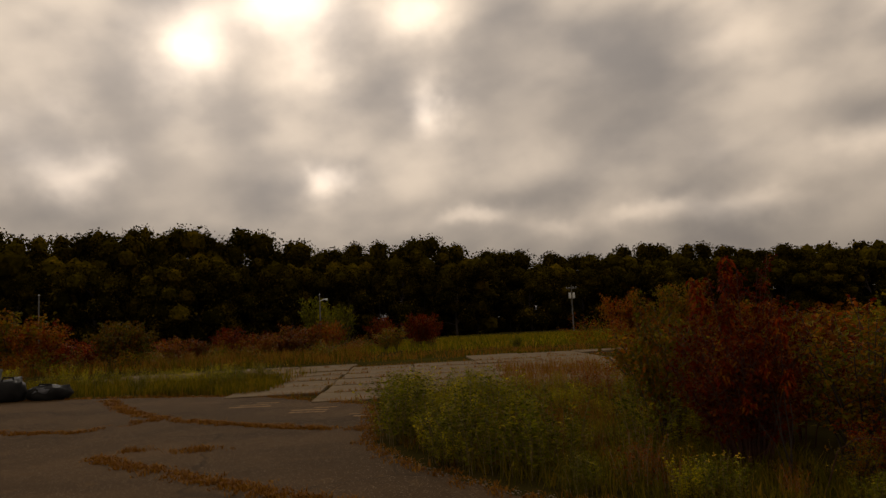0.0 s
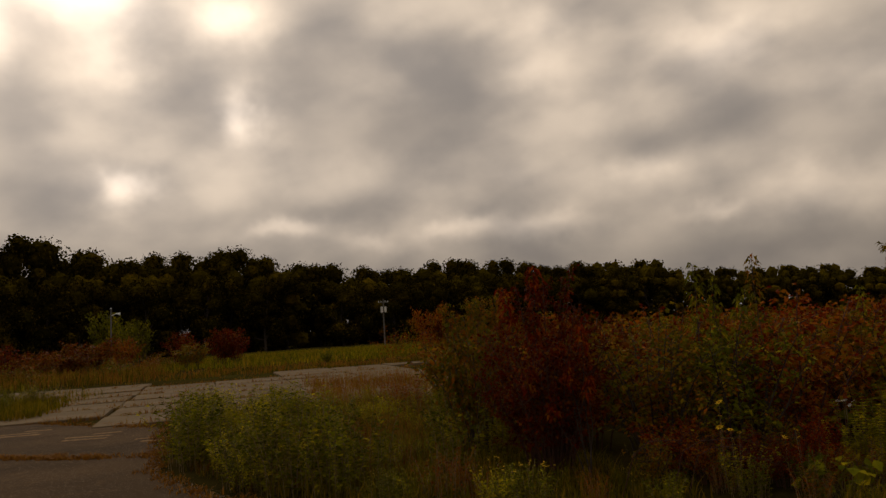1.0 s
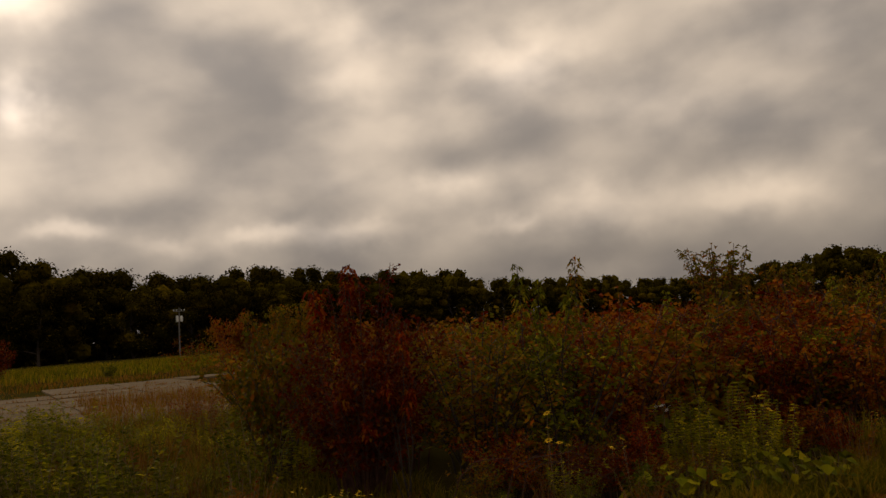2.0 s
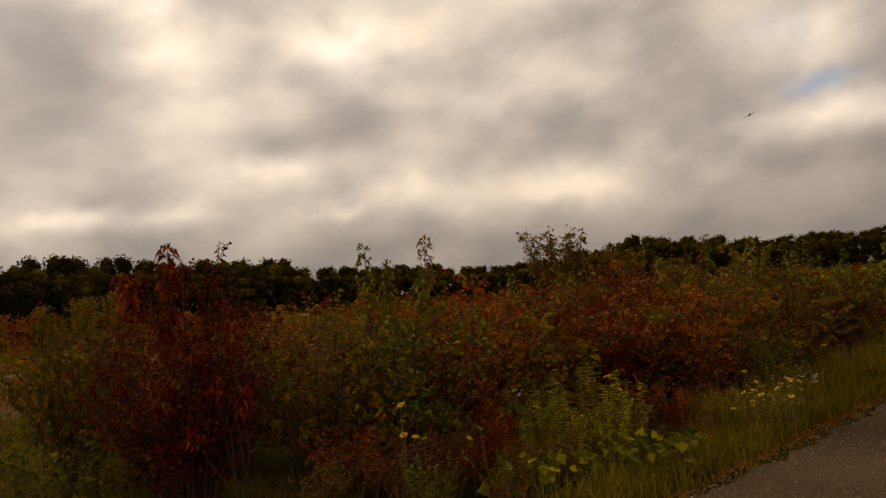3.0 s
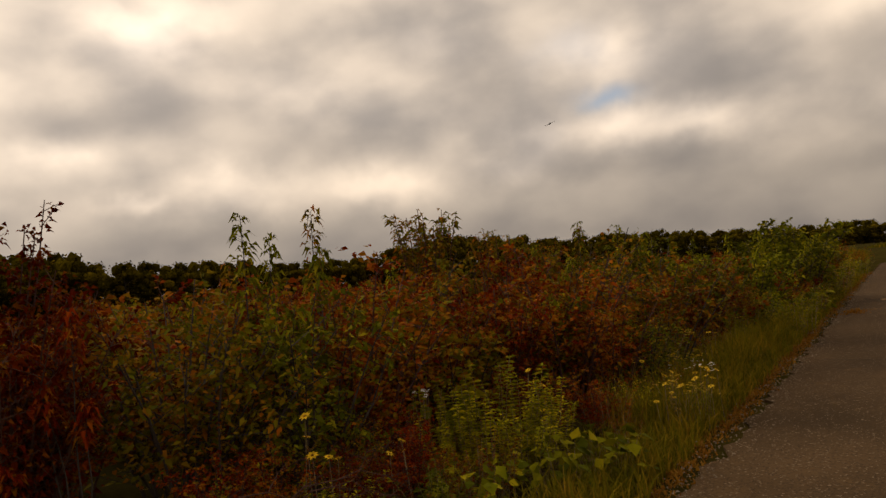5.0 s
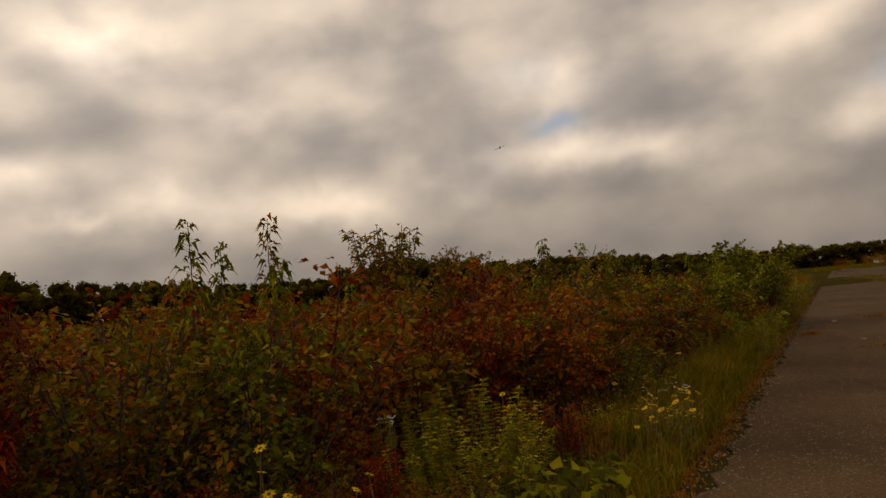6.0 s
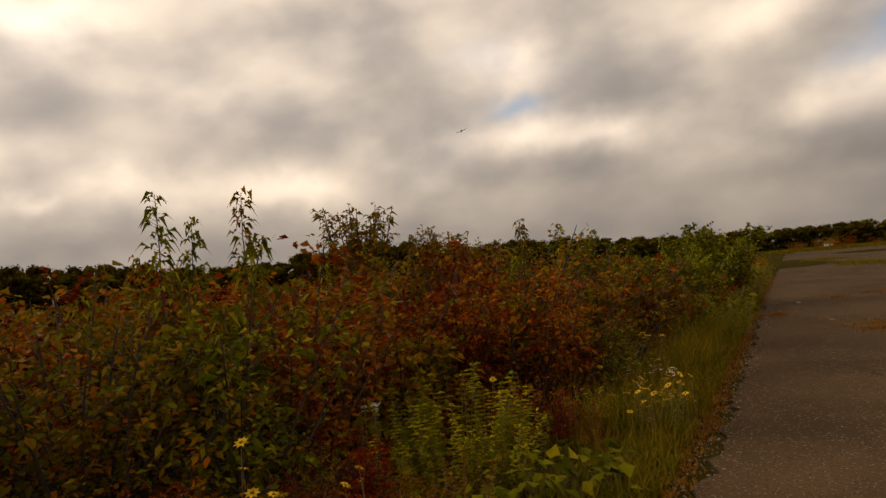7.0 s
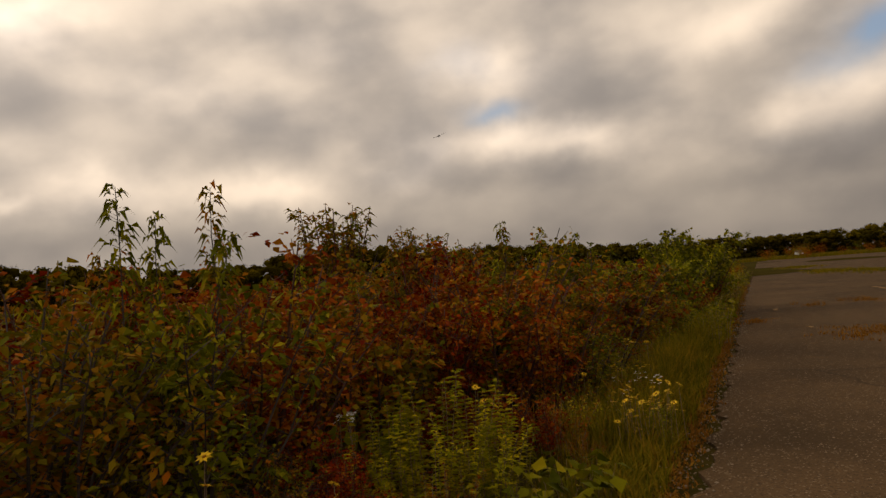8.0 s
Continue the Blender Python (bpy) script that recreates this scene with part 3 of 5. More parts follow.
def add_herb(key, leaf, label, seed, h, stems, flower=None, size=0.07, width=0.17, spread=0.3):
    """A clump of upright herb stems with narrow leaves, some with flower heads."""
    r = rng(seed)
    ob = thing("weed_clump", label, "weeds", "weed clumps")
    w, f, b = Build(), Build(), Build()
    P, D = [], []
    for i in range(stems):
        a, q = r.uniform(0, math.tau), spread * math.sqrt(r.uniform(0, 1))
        top = h * r.uniform(0.65, 1.05)
        x, y = math.cos(a) * q, math.sin(a) * q
        lx, ly = r.normal(0, 0.1, 2) * h + np.array([x, y]) * 0.4
        pts = np.array([(x + lx * (k / 4) ** 2, y + ly * (k / 4) ** 2, top * k / 4) for k in range(5)])
        w.tube(pts, [0.005 - 0.0008 * k for k in range(5)], 3, False)
        for u in np.linspace(0.15, 1.0, int(29 * h / 0.7)):
            k = min(3, int(u * 4))
            g = r.uniform(0, math.tau)
            P.append(pts[k] + (pts[k + 1] - pts[k]) * (u * 4 - k))
            D.append(np.array([math.cos(g), math.sin(g), r.uniform(0.1, 0.9)]))
        if flower and r.uniform() < 0.7:
            for _ in range(4):
                c = pts[4] + r.normal(0, 0.045, 3) * np.array([1, 1, 0.5])
                g = r.uniform(0, math.tau, 6)
                dd = np.stack([np.cos(g), np.sin(g), np.full(6, 0.25)], 1)
                b.leaves(np.repeat(c[None], 6, 0), dd, np.tile([0, 0, 1.0], (6, 1)), np.full(6, 0.026), 0.42, 0.1, 0.05, True)
    P, D = np.array(P), unit(np.array(D))
    f.leaves(P, D, r.normal(0, 0.4, P.shape) + np.array([0, 0, 1.0]), size * r.uniform(0.6, 1.2, len(P)), width, 0.3, 0.08, True)
    part("branchwork", w, MAT["dry_stem"], ob)["kind"] = "stuff"
    part("foliage", f, LEAF[leaf], ob)["kind"] = "stuff"
    if flower:
        heads = part("bloom", b, LEAF[flower], ob, "small yellow flower heads" if flower == "petal" else "small white flower heads")
        heads["kind"] = "stuff"
    TEMPLATES[key] = [ob, False]


add_herb("herb_green", "green", "green leafy weed clump with upright stems", 31, 0.8, 24, None, 0.09, 0.17, 0.36)
add_herb("herb_lime", "lime", "yellow-green goldenrod clump beginning to flower", 32, 0.85, 26, None, 0.085, 0.17, 0.36)
add_herb("herb_bloom", "green", "weed clump topped with small yellow flowers", 33, 0.62, 16, "petal", 0.06)
add_herb("herb_rust", "rust", "reddish-brown dried weed clump", 34, 0.7, 24, None, 0.06)
add_herb("herb_white", "olive", "weed clump with a few white flower heads", 35, 0.6, 14, "white", 0.07)


def add_goldenrod(key, seed):
    """Leafy stems in whorls, lit tips, yellow-green."""
    r = rng(seed)
    ob = thing("goldenrod", "bright yellow-green goldenrod with whorled leaves at the verge", "weeds", "goldenrods")
    w, f, tips = Build(), Build(), Build()
    P, D = [], []
    for i in range(8):
        a, q = r.uniform(0, math.tau), 0.19 * math.sqrt(r.uniform(0, 1))
        top = r.uniform(0.5, 0.92)
        lean = r.normal(0, 0.05, 2)
        pts = np.array([(math.cos(a) * q * (1 + 0.5 * k / 5) + lean[0] * (k / 5) ** 2, math.sin(a) * q * (1 + 0.5 * k / 5) + lean[1] * (k / 5) ** 2, top * k / 5) for k in range(6)])
        w.tube(pts, [0.005 - 0.0007 * k for k in range(6)], 4, False)
        for u in np.linspace(0.1, 1.0, 24):
            k = min(4, int(u * 5))
            o = pts[k] + (pts[k + 1] - pts[k]) * (u * 5 - k)
            for g in r.uniform(0, math.tau, 4):
                P.append(o)
                D.append(np.array([math.cos(g), math.sin(g), 0.45]))
    P, D = np.array(P), unit(np.array(D))
    f.leaves(P, D, r.normal(0, 0.3, P.shape) + np.array([0, 0, 1.0]), 0.068 * r.uniform(0.5, 1.3, len(P)), 0.16, 0.4, 0.06, True)
    part("branchwork", w, MAT["dry_stem"], ob)["kind"] = "stuff"
    part("foliage", f, LEAF["lime"], ob)["kind"] = "stuff"
    TEMPLATES[key] = [ob, False]


add_goldenrod("gold0", 44)
add_goldenrod("gold1", 45)


def flower(x, y, z, q, leaf, label, seed):
    """One flower on its stem: a ring of petals round a raised disc."""
    r = rng(seed)
    ob = thing("flower", label, "flower", "yellow flowers" if leaf == "petal" else "white flowers")
    ob.matrix_basis = pose(x, y, ground_z(x, y), 0, 0, r.uniform(0, 360))
    z -= ground_z(x, y)
    bend = r.normal(0, 0.04, 2)
    stem = Build()
    stem.tube([(bend[0], bend[1], 0), (bend[0] * 0.3, bend[1] * 0.3, z * 0.6), (0, 0, z)], [0.003, 0.0025, 0.002], 4)
    part("stem", stem, MAT["dry_stem"], ob)
    tilt = Euler((r.uniform(0.2, 0.8), 0, r.uniform(0, 6))).to_matrix()
    n = 8
    for k in range(n):
        a = k * math.tau / n
        b = Build()
        d = np.array(tilt @ Vector((math.cos(a), math.sin(a), 0.15)))
        up_ = np.array(tilt @ Vector((0, 0, 1)))
        b.leaves(np.array([[0, 0, z]]) + d * q * 0.15, d[None], up_[None], np.array([q]), 0.28, 0.12, 0.05)
        part("petal", b, LEAF[leaf], ob)
    b = Build()
    c = np.array([0, 0, z])
    up_ = np.array(tilt @ Vector((0, 0, 1)))
    b.tube([tuple(c - up_ * q * 0.1), tuple(c + up_ * q * 0.12), tuple(c + up_ * q * 0.2)], [q * 0.2, q * 0.26, q * 0.12], 8)
    part("disc", b, LEAF["tan"], ob)


def add_broadleaf(key, seed):
    """Low vine with large rounded leaves."""
    r = rng(seed)
    ob = thing("broadleaf_vine", "low vine with large round green leaves at the verge", "vine", "broadleaf vines")
    w, f = Build(), Build()
    n = 60
    a, q = r.uniform(0, math.tau, n), 0.45 * np.sqrt(r.uniform(0, 1, n))
    P = np.stack([np.cos(a) * q, np.sin(a) * q, r.uniform(0.1, 0.42, n)], 1)
    for p in P:
        w.tube([(p[0] * 0.6, p[1] * 0.6, 0), tuple(p)], [0.004, 0.002], 3, False)
    D = np.stack([np.cos(a), np.sin(a), np.full(n, -0.2)], 1) + r.normal(0, 0.5, (n, 3))
    f.leaves(P, unit(D), r.normal(0, 0.35, (n, 3)) + np.array([0.0, -0.3, 1.0]), r.uniform(0.09, 0.17, n), 0.5, 0.2, 0.06)
    part("branchwork", w, MAT["dry_stem"], ob)
    part("foliage", f, LEAF["green"], ob)
    TEMPLATES[key] = [ob, False]


add_broadleaf("vine0", 41)
add_broadleaf("vine1", 42)

R = rng(77)
# the big plants that stand out
plant("big_crimson", at(2.98, 7.8, turn=20, size=0.84, tall=1.02))
plant("mid_olive", at(2.6, 9.2, turn=40, size=0.75, tall=1.3))
plant("shoot_crimson", at(3.15, 7.25, turn=0, size=0.76))
plant("shoot_crimson", at(2.95, 7.9, turn=70, size=1.08))
plant("shoot_olive", at(4.62, 7.45, turn=10, size=1.0))
plant("shoot_red", at(5.35, 7.4, turn=80, size=1.0))
plant("shoot_red", at(5.05, 8.1, turn=30, size=0.82))
plant("shoot_olive", at(7.65, 8.35, turn=60, size=0.85))
plant("shoot_olive", at(4.77, 7.32, turn=150, size=0.92))
plant("sapling_red", at(9.55, 9.1, turn=40, size=1.45, tall=1.05))
plant("sapling_red", at(9.7, 8.0, turn=110, size=1.0, tall=0.88))
plant("shoot_red", at(8.5, 7.75, turn=120, size=0.9))
plant("shoot_green", at(10.4, 7.8, turn=20, size=0.9))
plant("shoot_green", at(11.0, 7.35, turn=40, size=1.04))
plant("shoot_green", at(11.95, 7.1, turn=140, size=1.01))
plant("shoot_red", at(10.55, 7.2, turn=200, size=0.94))
plant("sapling_red", at(11.4, 8.2, turn=200, size=0.9, tall=0.82))
plant("shoot_olive", at(14.2, 6.5, turn=120, size=0.85))
plant("shoot_green", at(15.2, 6.1, turn=10, size=0.9))
plant("shoot_green", at(17.3, 5.9, turn=70, size=0.94))
plant("mid_green", at(21.3, 5.6, turn=0, size=1.6, tall=1.72))
plant("mid_green", at(22.8, 5.75, turn=90, size=1.5))
plant("mid_green", at(20.2, 6.1, turn=30, size=1.35))
plant("mid_green", at(18.7, 5.5, turn=30, size=0.5))
plant("mid_green", at(12.6, 6.3, turn=60, size=1.2))
plant("mid_green", at(13.3, 6.5, turn=160, size=1.15))
plant("mid_green", at(16.6, 6.0, turn=200, size=1.1))
plant("mid_olive", at(9.6, 6.6, turn=20, size=1.0))
plant("mid_green", at(8.1, 7.0, turn=250, size=0.95))
plant("mid_olive", at(7.0, 7.2, turn=90, size=1.05))


SCRUB = {}


def scrub(kind, m):
    """Remembers one more far shrub; those of a kind are joined in the end, as nobody could count them."""
    SCRUB.setdefault(kind, []).append(m)


def join_scrub(kind, label):
    b = Build()
    for i, m in enumerate(SCRUB[kind]):
        src = [c for c in TEMPLATES[f"far_{kind}{i % 2}"][0].children if c.name.startswith("foliage")][0].data
        co = np.empty(len(src.vertices) * 3)
        src.vertices.foreach_get("co", co)
        co = co.reshape(-1, 4, 3)[i % 5:: 5].reshape(-1, 3)
        a = np.array(m)
        quads = np.arange(len(co)).reshape(-1, 4)
        b.add(co @ a[:3, :3].T + a[:3, 3], quads.tolist())
    tagged(part("scrub", b, LEAF[kind]), label, "scrub", kind="stuff")


def pick(names, weights):
    return names[int(np.searchsorted(np.cumsum(weights) / sum(weights), R.uniform()))]


def drift(x, y):
    """Weights of crimson, rust, olive and green shrubs: drifts that fan out from the asphalt's corner."""
    q = (x - 1.0) / (y - 3.6)
    for limit, weights in [(0.7, [0.6, 4, 3.5, 1.2]), (1.18, [1.0, 3.2, 4.5, 1.8]), (3.2, [2.8, 5, 1.6, 0.5]), (5.0, [0.2, 1, 2.5, 5]), (7.5, [1, 4, 2.5, 2])]:
        if q < limit:
            return weights
    return [0.5, 3.2, 3, 1.8]


# thicket along the road, thinning into scrub farther back
def thicket(x0, x1, y0, y1, step, far, lo, hi, names, weights):
    x = x0
    while x < x1:
        y = y0
        while y < y1:
            px, py = x + R.uniform(-0.4, 0.4) * step, y + R.uniform(-0.4, 0.4) * step
            edge = smooth01(py, 5.3, 6.6)
            kind = pick(names, drift(px, py) if px < 30 and py < 11 else weights)
            key = f"far_{kind}{R.randint(2)}" if far else f"{kind}{R.randint(3)}"
            s = R.uniform(lo, hi) * (0.55 + 0.45 * edge) / 1.43
            if py > 5.45 and math.hypot(px - 2.9, py - 7.75) > 1.0 and not (px < 7.2 and py < 6.75 and px > 5.1) and not (px < 5.2 and py < 6.9):
                m = at(px, py, turn=R.uniform(0, 360), size=s)
                if py > 16.5 or px > 34:
                    scrub(kind, m)
                else:
                    plant(key, m)
            y += step
        x += step


KINDS = ["crimson", "rust", "olive", "green"]
thicket(4.2, 8.5, 6.4, 9.5, 0.78, False, 1.4, 2.1, KINDS, [2.6, 4.4, 3.8, 2.0])
thicket(8.3, 14, 6.0, 9.8, 0.9, False, 1.45, 2.22, KINDS, [2, 4.2, 3.8, 3.2])
thicket(14, 60, 5.9, 11.0, 1.5, True, 1.3, 1.8, KINDS, [1, 3, 4, 5])
thicket(3.8, 16, 10.2, 16, 1.35, True, 1.5, 1.85, KINDS, [1, 4, 5, 2])
thicket(7, 44, 17, 44, 3.0, True, 1.4, 1.9, KINDS, [1, 4, 5, 2])

# weeds between the asphalt corner and the crimson shrub
def weed_patch(x0, x1, y0, y1, step, names, weights, lo, hi, keep):
    x = x0
    while x < x1:
        y = y0
        while y < y1:
            px, py = x + R.uniform(-0.45, 0.45) * step, y + R.uniform(-0.45, 0.45) * step
            if keep(px, py):
                plant(pick(names, weights), at(px, py, turn=R.uniform(0, 360), size=R.uniform(lo, hi)))
            y += step
        x += step


def east_of_apron(x, y):
    """True on the open ground east of the asphalt's corner."""
    line = [(4.6, 5.1), (3.1, 5.6), (2.0, 6.2), (0.6, 7.0), (-0.5, 8.7), (-1.2, 10.3), (-1.65, 13), (-1.8, 15.5)]
    for (xa, ya), (xb, yb) in zip(line, line[1:]):
        if ya <= y <= yb:
            return x > xa + (xb - xa) * (y - ya) / (yb - ya) + 0.3
    return y > 15.5


HERBS = ["herb_green", "herb_lime", "herb_bloom", "herb_rust", "herb_white"]
def in_clumps(x, y):
    """Weeds stand in drifts, with lower grass between."""
    return east_of_apron(x, y) and noise.noise((x * 0.75, y * 0.5, 3.3)) > (-0.12 if x < 1.2 else 0.08)


weed_patch(-1.8, 2.6, 8.0, 16.0, 0.6, HERBS + ["gold0", "gold1"], [5, 6, 1.2, 1.0, 0.2, 2.4, 2.4], 0.35, 0.88, in_clumps)
weed_patch(-1.5, 3.0, 7.0, 17.0, 0.75, HERBS, [5, 4, 1, 1.6, 0.2], 0.25, 0.55, east_of_apron)
weed_patch(1.4, 2.9, 6.0, 7.4, 0.5, HERBS, [6, 3, 0.5, 1.5, 0.3], 0.42, 0.78, east_of_apron)
weed_patch(2.9, 4.6, 5.9, 7.2, 0.55, HERBS, [3, 0.5, 0.3, 4, 0.3], 0.3, 0.5, east_of_apron)
for i, (x, y, q) in enumerate([(-1.1, 11.0, 1.0), (-0.9, 10.4, 0.9), (-0.1, 9.0, 1.0), (0.2, 8.6, 0.9), (-0.7, 13.2, 1.1), (0.6, 12.6, 1.0), (-1.2, 12.2, 0.95), (-1.0, 11.6, 1.0), (0.35, 8.2, 0.95), (0.75, 8.0, 0.85), (1.1, 8.6, 0.9), (2.0, 8.3, 0.8)]):
    plant("herb_green", at(x, y, turn=i * 57, size=q, tall=1.1))
weed_patch(2.6, 6.5, 10.2, 16, 1.0, HERBS, [3, 3, 1, 4, 0], 0.8, 1.2, east_of_apron)
# verge of the road
weed_patch(4.4, 7.0, 5.6, 6.5, 0.75, HERBS, [3, 1.5, 0.5, 4, 0.4], 0.4, 0.7, lambda x, y: y > 5.4)
weed_patch(7.0, 14, 5.25, 6.3, 0.55, HERBS, [4, 1.5, 1.2, 2, 0.3], 0.4, 0.8, lambda x, y: y > 5.4)
weed_patch(14, 40, 5.4, 6.2, 1.0, HERBS, [5, 4, 1, 2, 0.3], 0.7, 1.1, lambda x, y: True)
for x, y, s in [(9.2, 5.95, 1.1), (9.05, 5.65, 0.75), (7.5, 5.05, 0.7), (7.75, 5.1, 0.65), (9.6, 6.1, 1.05), (12.5, 5.7, 1.1)]:
    plant("herb_bloom", at(x, y, turn=x * 70, size=s))
for i, (x, y, q) in enumerate([(5.72, 6.5, 0.85), (5.84, 6.3, 0.95), (5.95, 6.1, 0.97), (6.05, 5.9, 0.8), (6.1, 5.75, 0.62), (5.5, 6.05, 0.72), (5.6, 6.3, 0.75), (5.75, 5.85, 0.65), (6.35, 5.95, 0.75), (5.3, 6.3, 0.6), (12.2, 5.6, 0.8), (13.5, 5.6, 0.8)]):
    plant(f"gold{i % 2}", at(x, y, turn=i * 67, size=q))
for i, (x, y, q) in enumerate([(5.83, 5.27, 0.75), (5.6, 5.5, 0.75), (6.2, 5.35, 0.7), (5.95, 6.75, 0.9), (6.3, 7.0, 1.3), (5.2, 5.95, 0.7), (4.8, 5.85, 0.7), (18.5, 5.35, 1.3), (19.5, 5.3, 1.2)]):
    plant(f"vine{i % 2}", at(x, y, turn=i * 50, size=q))
for i, (x, y, q, kind) in enumerate([(4.35, 6.35, 0.42, "crimson"), (4.75, 6.7, 0.5, "olive"), (4.6, 6.25, 0.36, "crimson"), (5.0, 6.35, 0.45, "crimson"), (4.1, 6.75, 0.5, "rust"), (5.2, 6.7, 0.5, "crimson"), (4.95, 6.0, 0.32, "rust"), (3.85, 6.9, 0.5, "crimson"), (6.6, 6.35, 0.55, "crimson"), (6.9, 6.1, 0.5, "rust"), (3.5, 6.7, 0.42, "olive"), (7.0, 5.75, 0.4, "crimson")]):
    plant(f"{kind}{i % 3}", at(x, y, turn=i * 71, size=q))
F = rng(88)
YELLOW = "small yellow daisy-like flower on a thin stem"
n = 0
for x, y, z, q, count, spread in [(9.2, 5.95, 0.76, 0.05, 9, 0.13), (8.95, 5.75, 0.42, 0.035, 8, 0.2), (9.1, 5.6, 0.42, 0.04, 4, 0.12), (7.42, 5.15, 0.42, 0.04, 8, 0.12), (7.65, 5.05, 0.42, 0.04, 9, 0.14), (7.35, 5.2, 0.25, 0.032, 8, 0.12), (4.12, 6.5, 0.71, 0.042, 2, 0.03), (4.15, 6.35, 0.5, 0.04, 3, 0.14), (4.8, 6.2, 0.42, 0.035, 3, 0.2), (6.25, 5.95, 0.62, 0.035, 5, 0.1), (10.5, 5.6, 0.5, 0.04, 5, 0.25), (12.5, 5.7, 0.7, 0.045, 6, 0.3)]:
    for _ in range(count):
        n += 1
        flower(x + F.normal(0, spread), y + F.normal(0, spread * 0.6), max(0.12, z + F.normal(0, 0.05)), q * 0.8 * F.uniform(0.75, 1.15), "petal", YELLOW, 500 + n)
for k in range(7):
    flower(5.72 + F.normal(0, 0.06), 6.72 + F.normal(0, 0.05), 0.58 + F.normal(0, 0.03), 0.024, "white", "small white flower on a thin stem", 700 + k)


def dead_branch(x, y, z, turn, length, seed):
    """A bare bent branch with side twigs, caught in the weeds."""
    r = rng(seed)
    ob = thing("dead_branch", "thin bare dead branch lying in the weeds", "branch", "dead branches")
    ob.matrix_basis = pose(x, y, 0.0, 0, 0, turn)
    pts = [np.array([length * (k / 6 - 0.5), r.normal(0, 0.03), z * (0.35 + 0.65 * math.sin(0.4 + 2.2 * k / 6)) + r.normal(0, 0.015)]) for k in range(7)]
    pts[0][2] = -0.05
    b = Build()
    b.tube(pts, [0.0055 - 0.0006 * k for k in range(7)], 6)
    part("limb", b, MAT["red_twig"], ob)
    for k in (2, 3, 4, 5):
        b = Build()
        e = pts[k] + np.array([r.uniform(0.05, 0.2), r.normal(0, 0.12), r.uniform(-0.05, 0.15)])
        b.tube([pts[k], (pts[k] + e) / 2 + r.normal(0, 0.01, 3), e], [0.0025, 0.002, 0.001], 5)
        part("twig", b, MAT["red_twig"], ob)


for i, (x, y, z, turn, length) in enumerate([(3.75, 5.95, 0.55, -30, 0.9), (3.9, 6.1, 0.42, -45, 0.7), (3.4, 6.25, 0.5, -20, 0.8), (4.4, 6.6, 0.45, -50, 0.9), (4.2, 6.2, 0.3, -38, 0.6), (4.9, 6.5, 0.4, -60, 0.8)]):
    dead_branch(x, y, z, turn, length, 800 + i)

# grass: round the thicket, in the cracks, over the old field
def line_spots(points, gap, wobble, r, lo=0.6, hi=1.2):
    out = []
    for (x0, y0), (x1, y1) in zip(points, points[1:]):
        n = max(1, int(math.hypot(x1 - x0, y1 - y0) / gap))
        for i in range(n):
            f = (i + r.uniform()) / n
            out.append((x0 + (x1 - x0) * f + r.normal(0, wobble), y0 + (y1 - y0) * f + r.normal(0, wobble), r.uniform(lo, hi)))
    return out


G = rng(55)
verge = [(G.uniform(4.5, 42), 0, 0) for _ in range(1500)]
verge = [(4.5 + (x - 4.5) ** 1.0 * G.uniform(0.2, 1), 4.93 + abs(G.normal(0, 0.3)), G.uniform(0.4, 1.1)) for x, _, _ in verge]
scatter_grass("verge_grass", "green and yellow verge grass beside the road", verge, LEAF["grass"], 56, 14, 0.24, 0.13, 0.006, 0.85)
tall = [(G.uniform(7.2, 17), 5.15 + abs(G.normal(0, 0.35)), G.uniform(0.6, 1.3)) for _ in range(620)]
scatter_grass("verge_grass", "tall green grass between road and thicket", tall, LEAF["grass"], 66, 13, 0.42, 0.13, 0.005, 0.75)
meadow = [(G.uniform(-1.6, 3.6), G.uniform(6, 17), G.uniform(0.5, 1.2)) for _ in range(2300)]
meadow = [s for s in meadow if east_of_apron(s[0], s[1])]
scatter_grass("meadow_grass", "tall green meadow grass between weeds", [s for i, s in enumerate(meadow) if i % 3 or s[1] < 8.5], LEAF["grass"], 57, 13, 0.24, 0.18, 0.006, 0.75)
scatter_grass("meadow_grass", "russet meadow grass between weeds", [s for i, s in enumerate(meadow) if not (i % 3 or s[1] < 8.5)], LEAF["straw"], 67, 9, 0.26, 0.18, 0.006, 0.7)
russet = [(G.uniform(-1.0, 7), G.uniform(8.5, 24), G.uniform(0.6, 1.3)) for _ in range(1100)]
scatter_grass("russet_grass", "dry russet seed grass among the weeds", [s for s in russet if east_of_apron(s[0], s[1]) and s[0] > 1.2 and s[1] > 11], LEAF["straw"], 58, 11, 0.42, 0.22, 0.006, 0.6)
CRACKS = [
    [(-9.6, 19.6), (-7.4, 16.2), (-6.0, 14.6), (-4.6, 13.5), (-3.2, 12.6), (-2.2, 12.0), (-1.3, 11.8)],
    [(-5.2, 10.2), (-3.9, 9.1), (-3.1, 8.4), (-2.4, 7.9), (-1.6, 7.2), (-0.5, 6.5)],
    [(-6.1, 14.6), (-6.6, 13.6), (-6.9, 13.1)],
    [(-13, 14.5), (-9, 13.6), (-7, 13.0)],
]
cracks = sum((line_spots(c, 0.012, 0.1, G, 0.25, 1.1) for c in CRACKS), [])
cracks = [p for p in cracks if noise.noise((p[0] * 1.3, p[1] * 1.3, 5.0)) > -0.22 + G.normal(0, 0.15)]
cracks += line_spots([(x, 4.8) for x in np.linspace(4.9, 16, 12)], 0.03, 0.045, G, 0.25, 0.7) + line_spots([(x, 4.86) for x in np.linspace(16, 40, 12)], 0.05, 0.08, G, 0.3, 0.9)
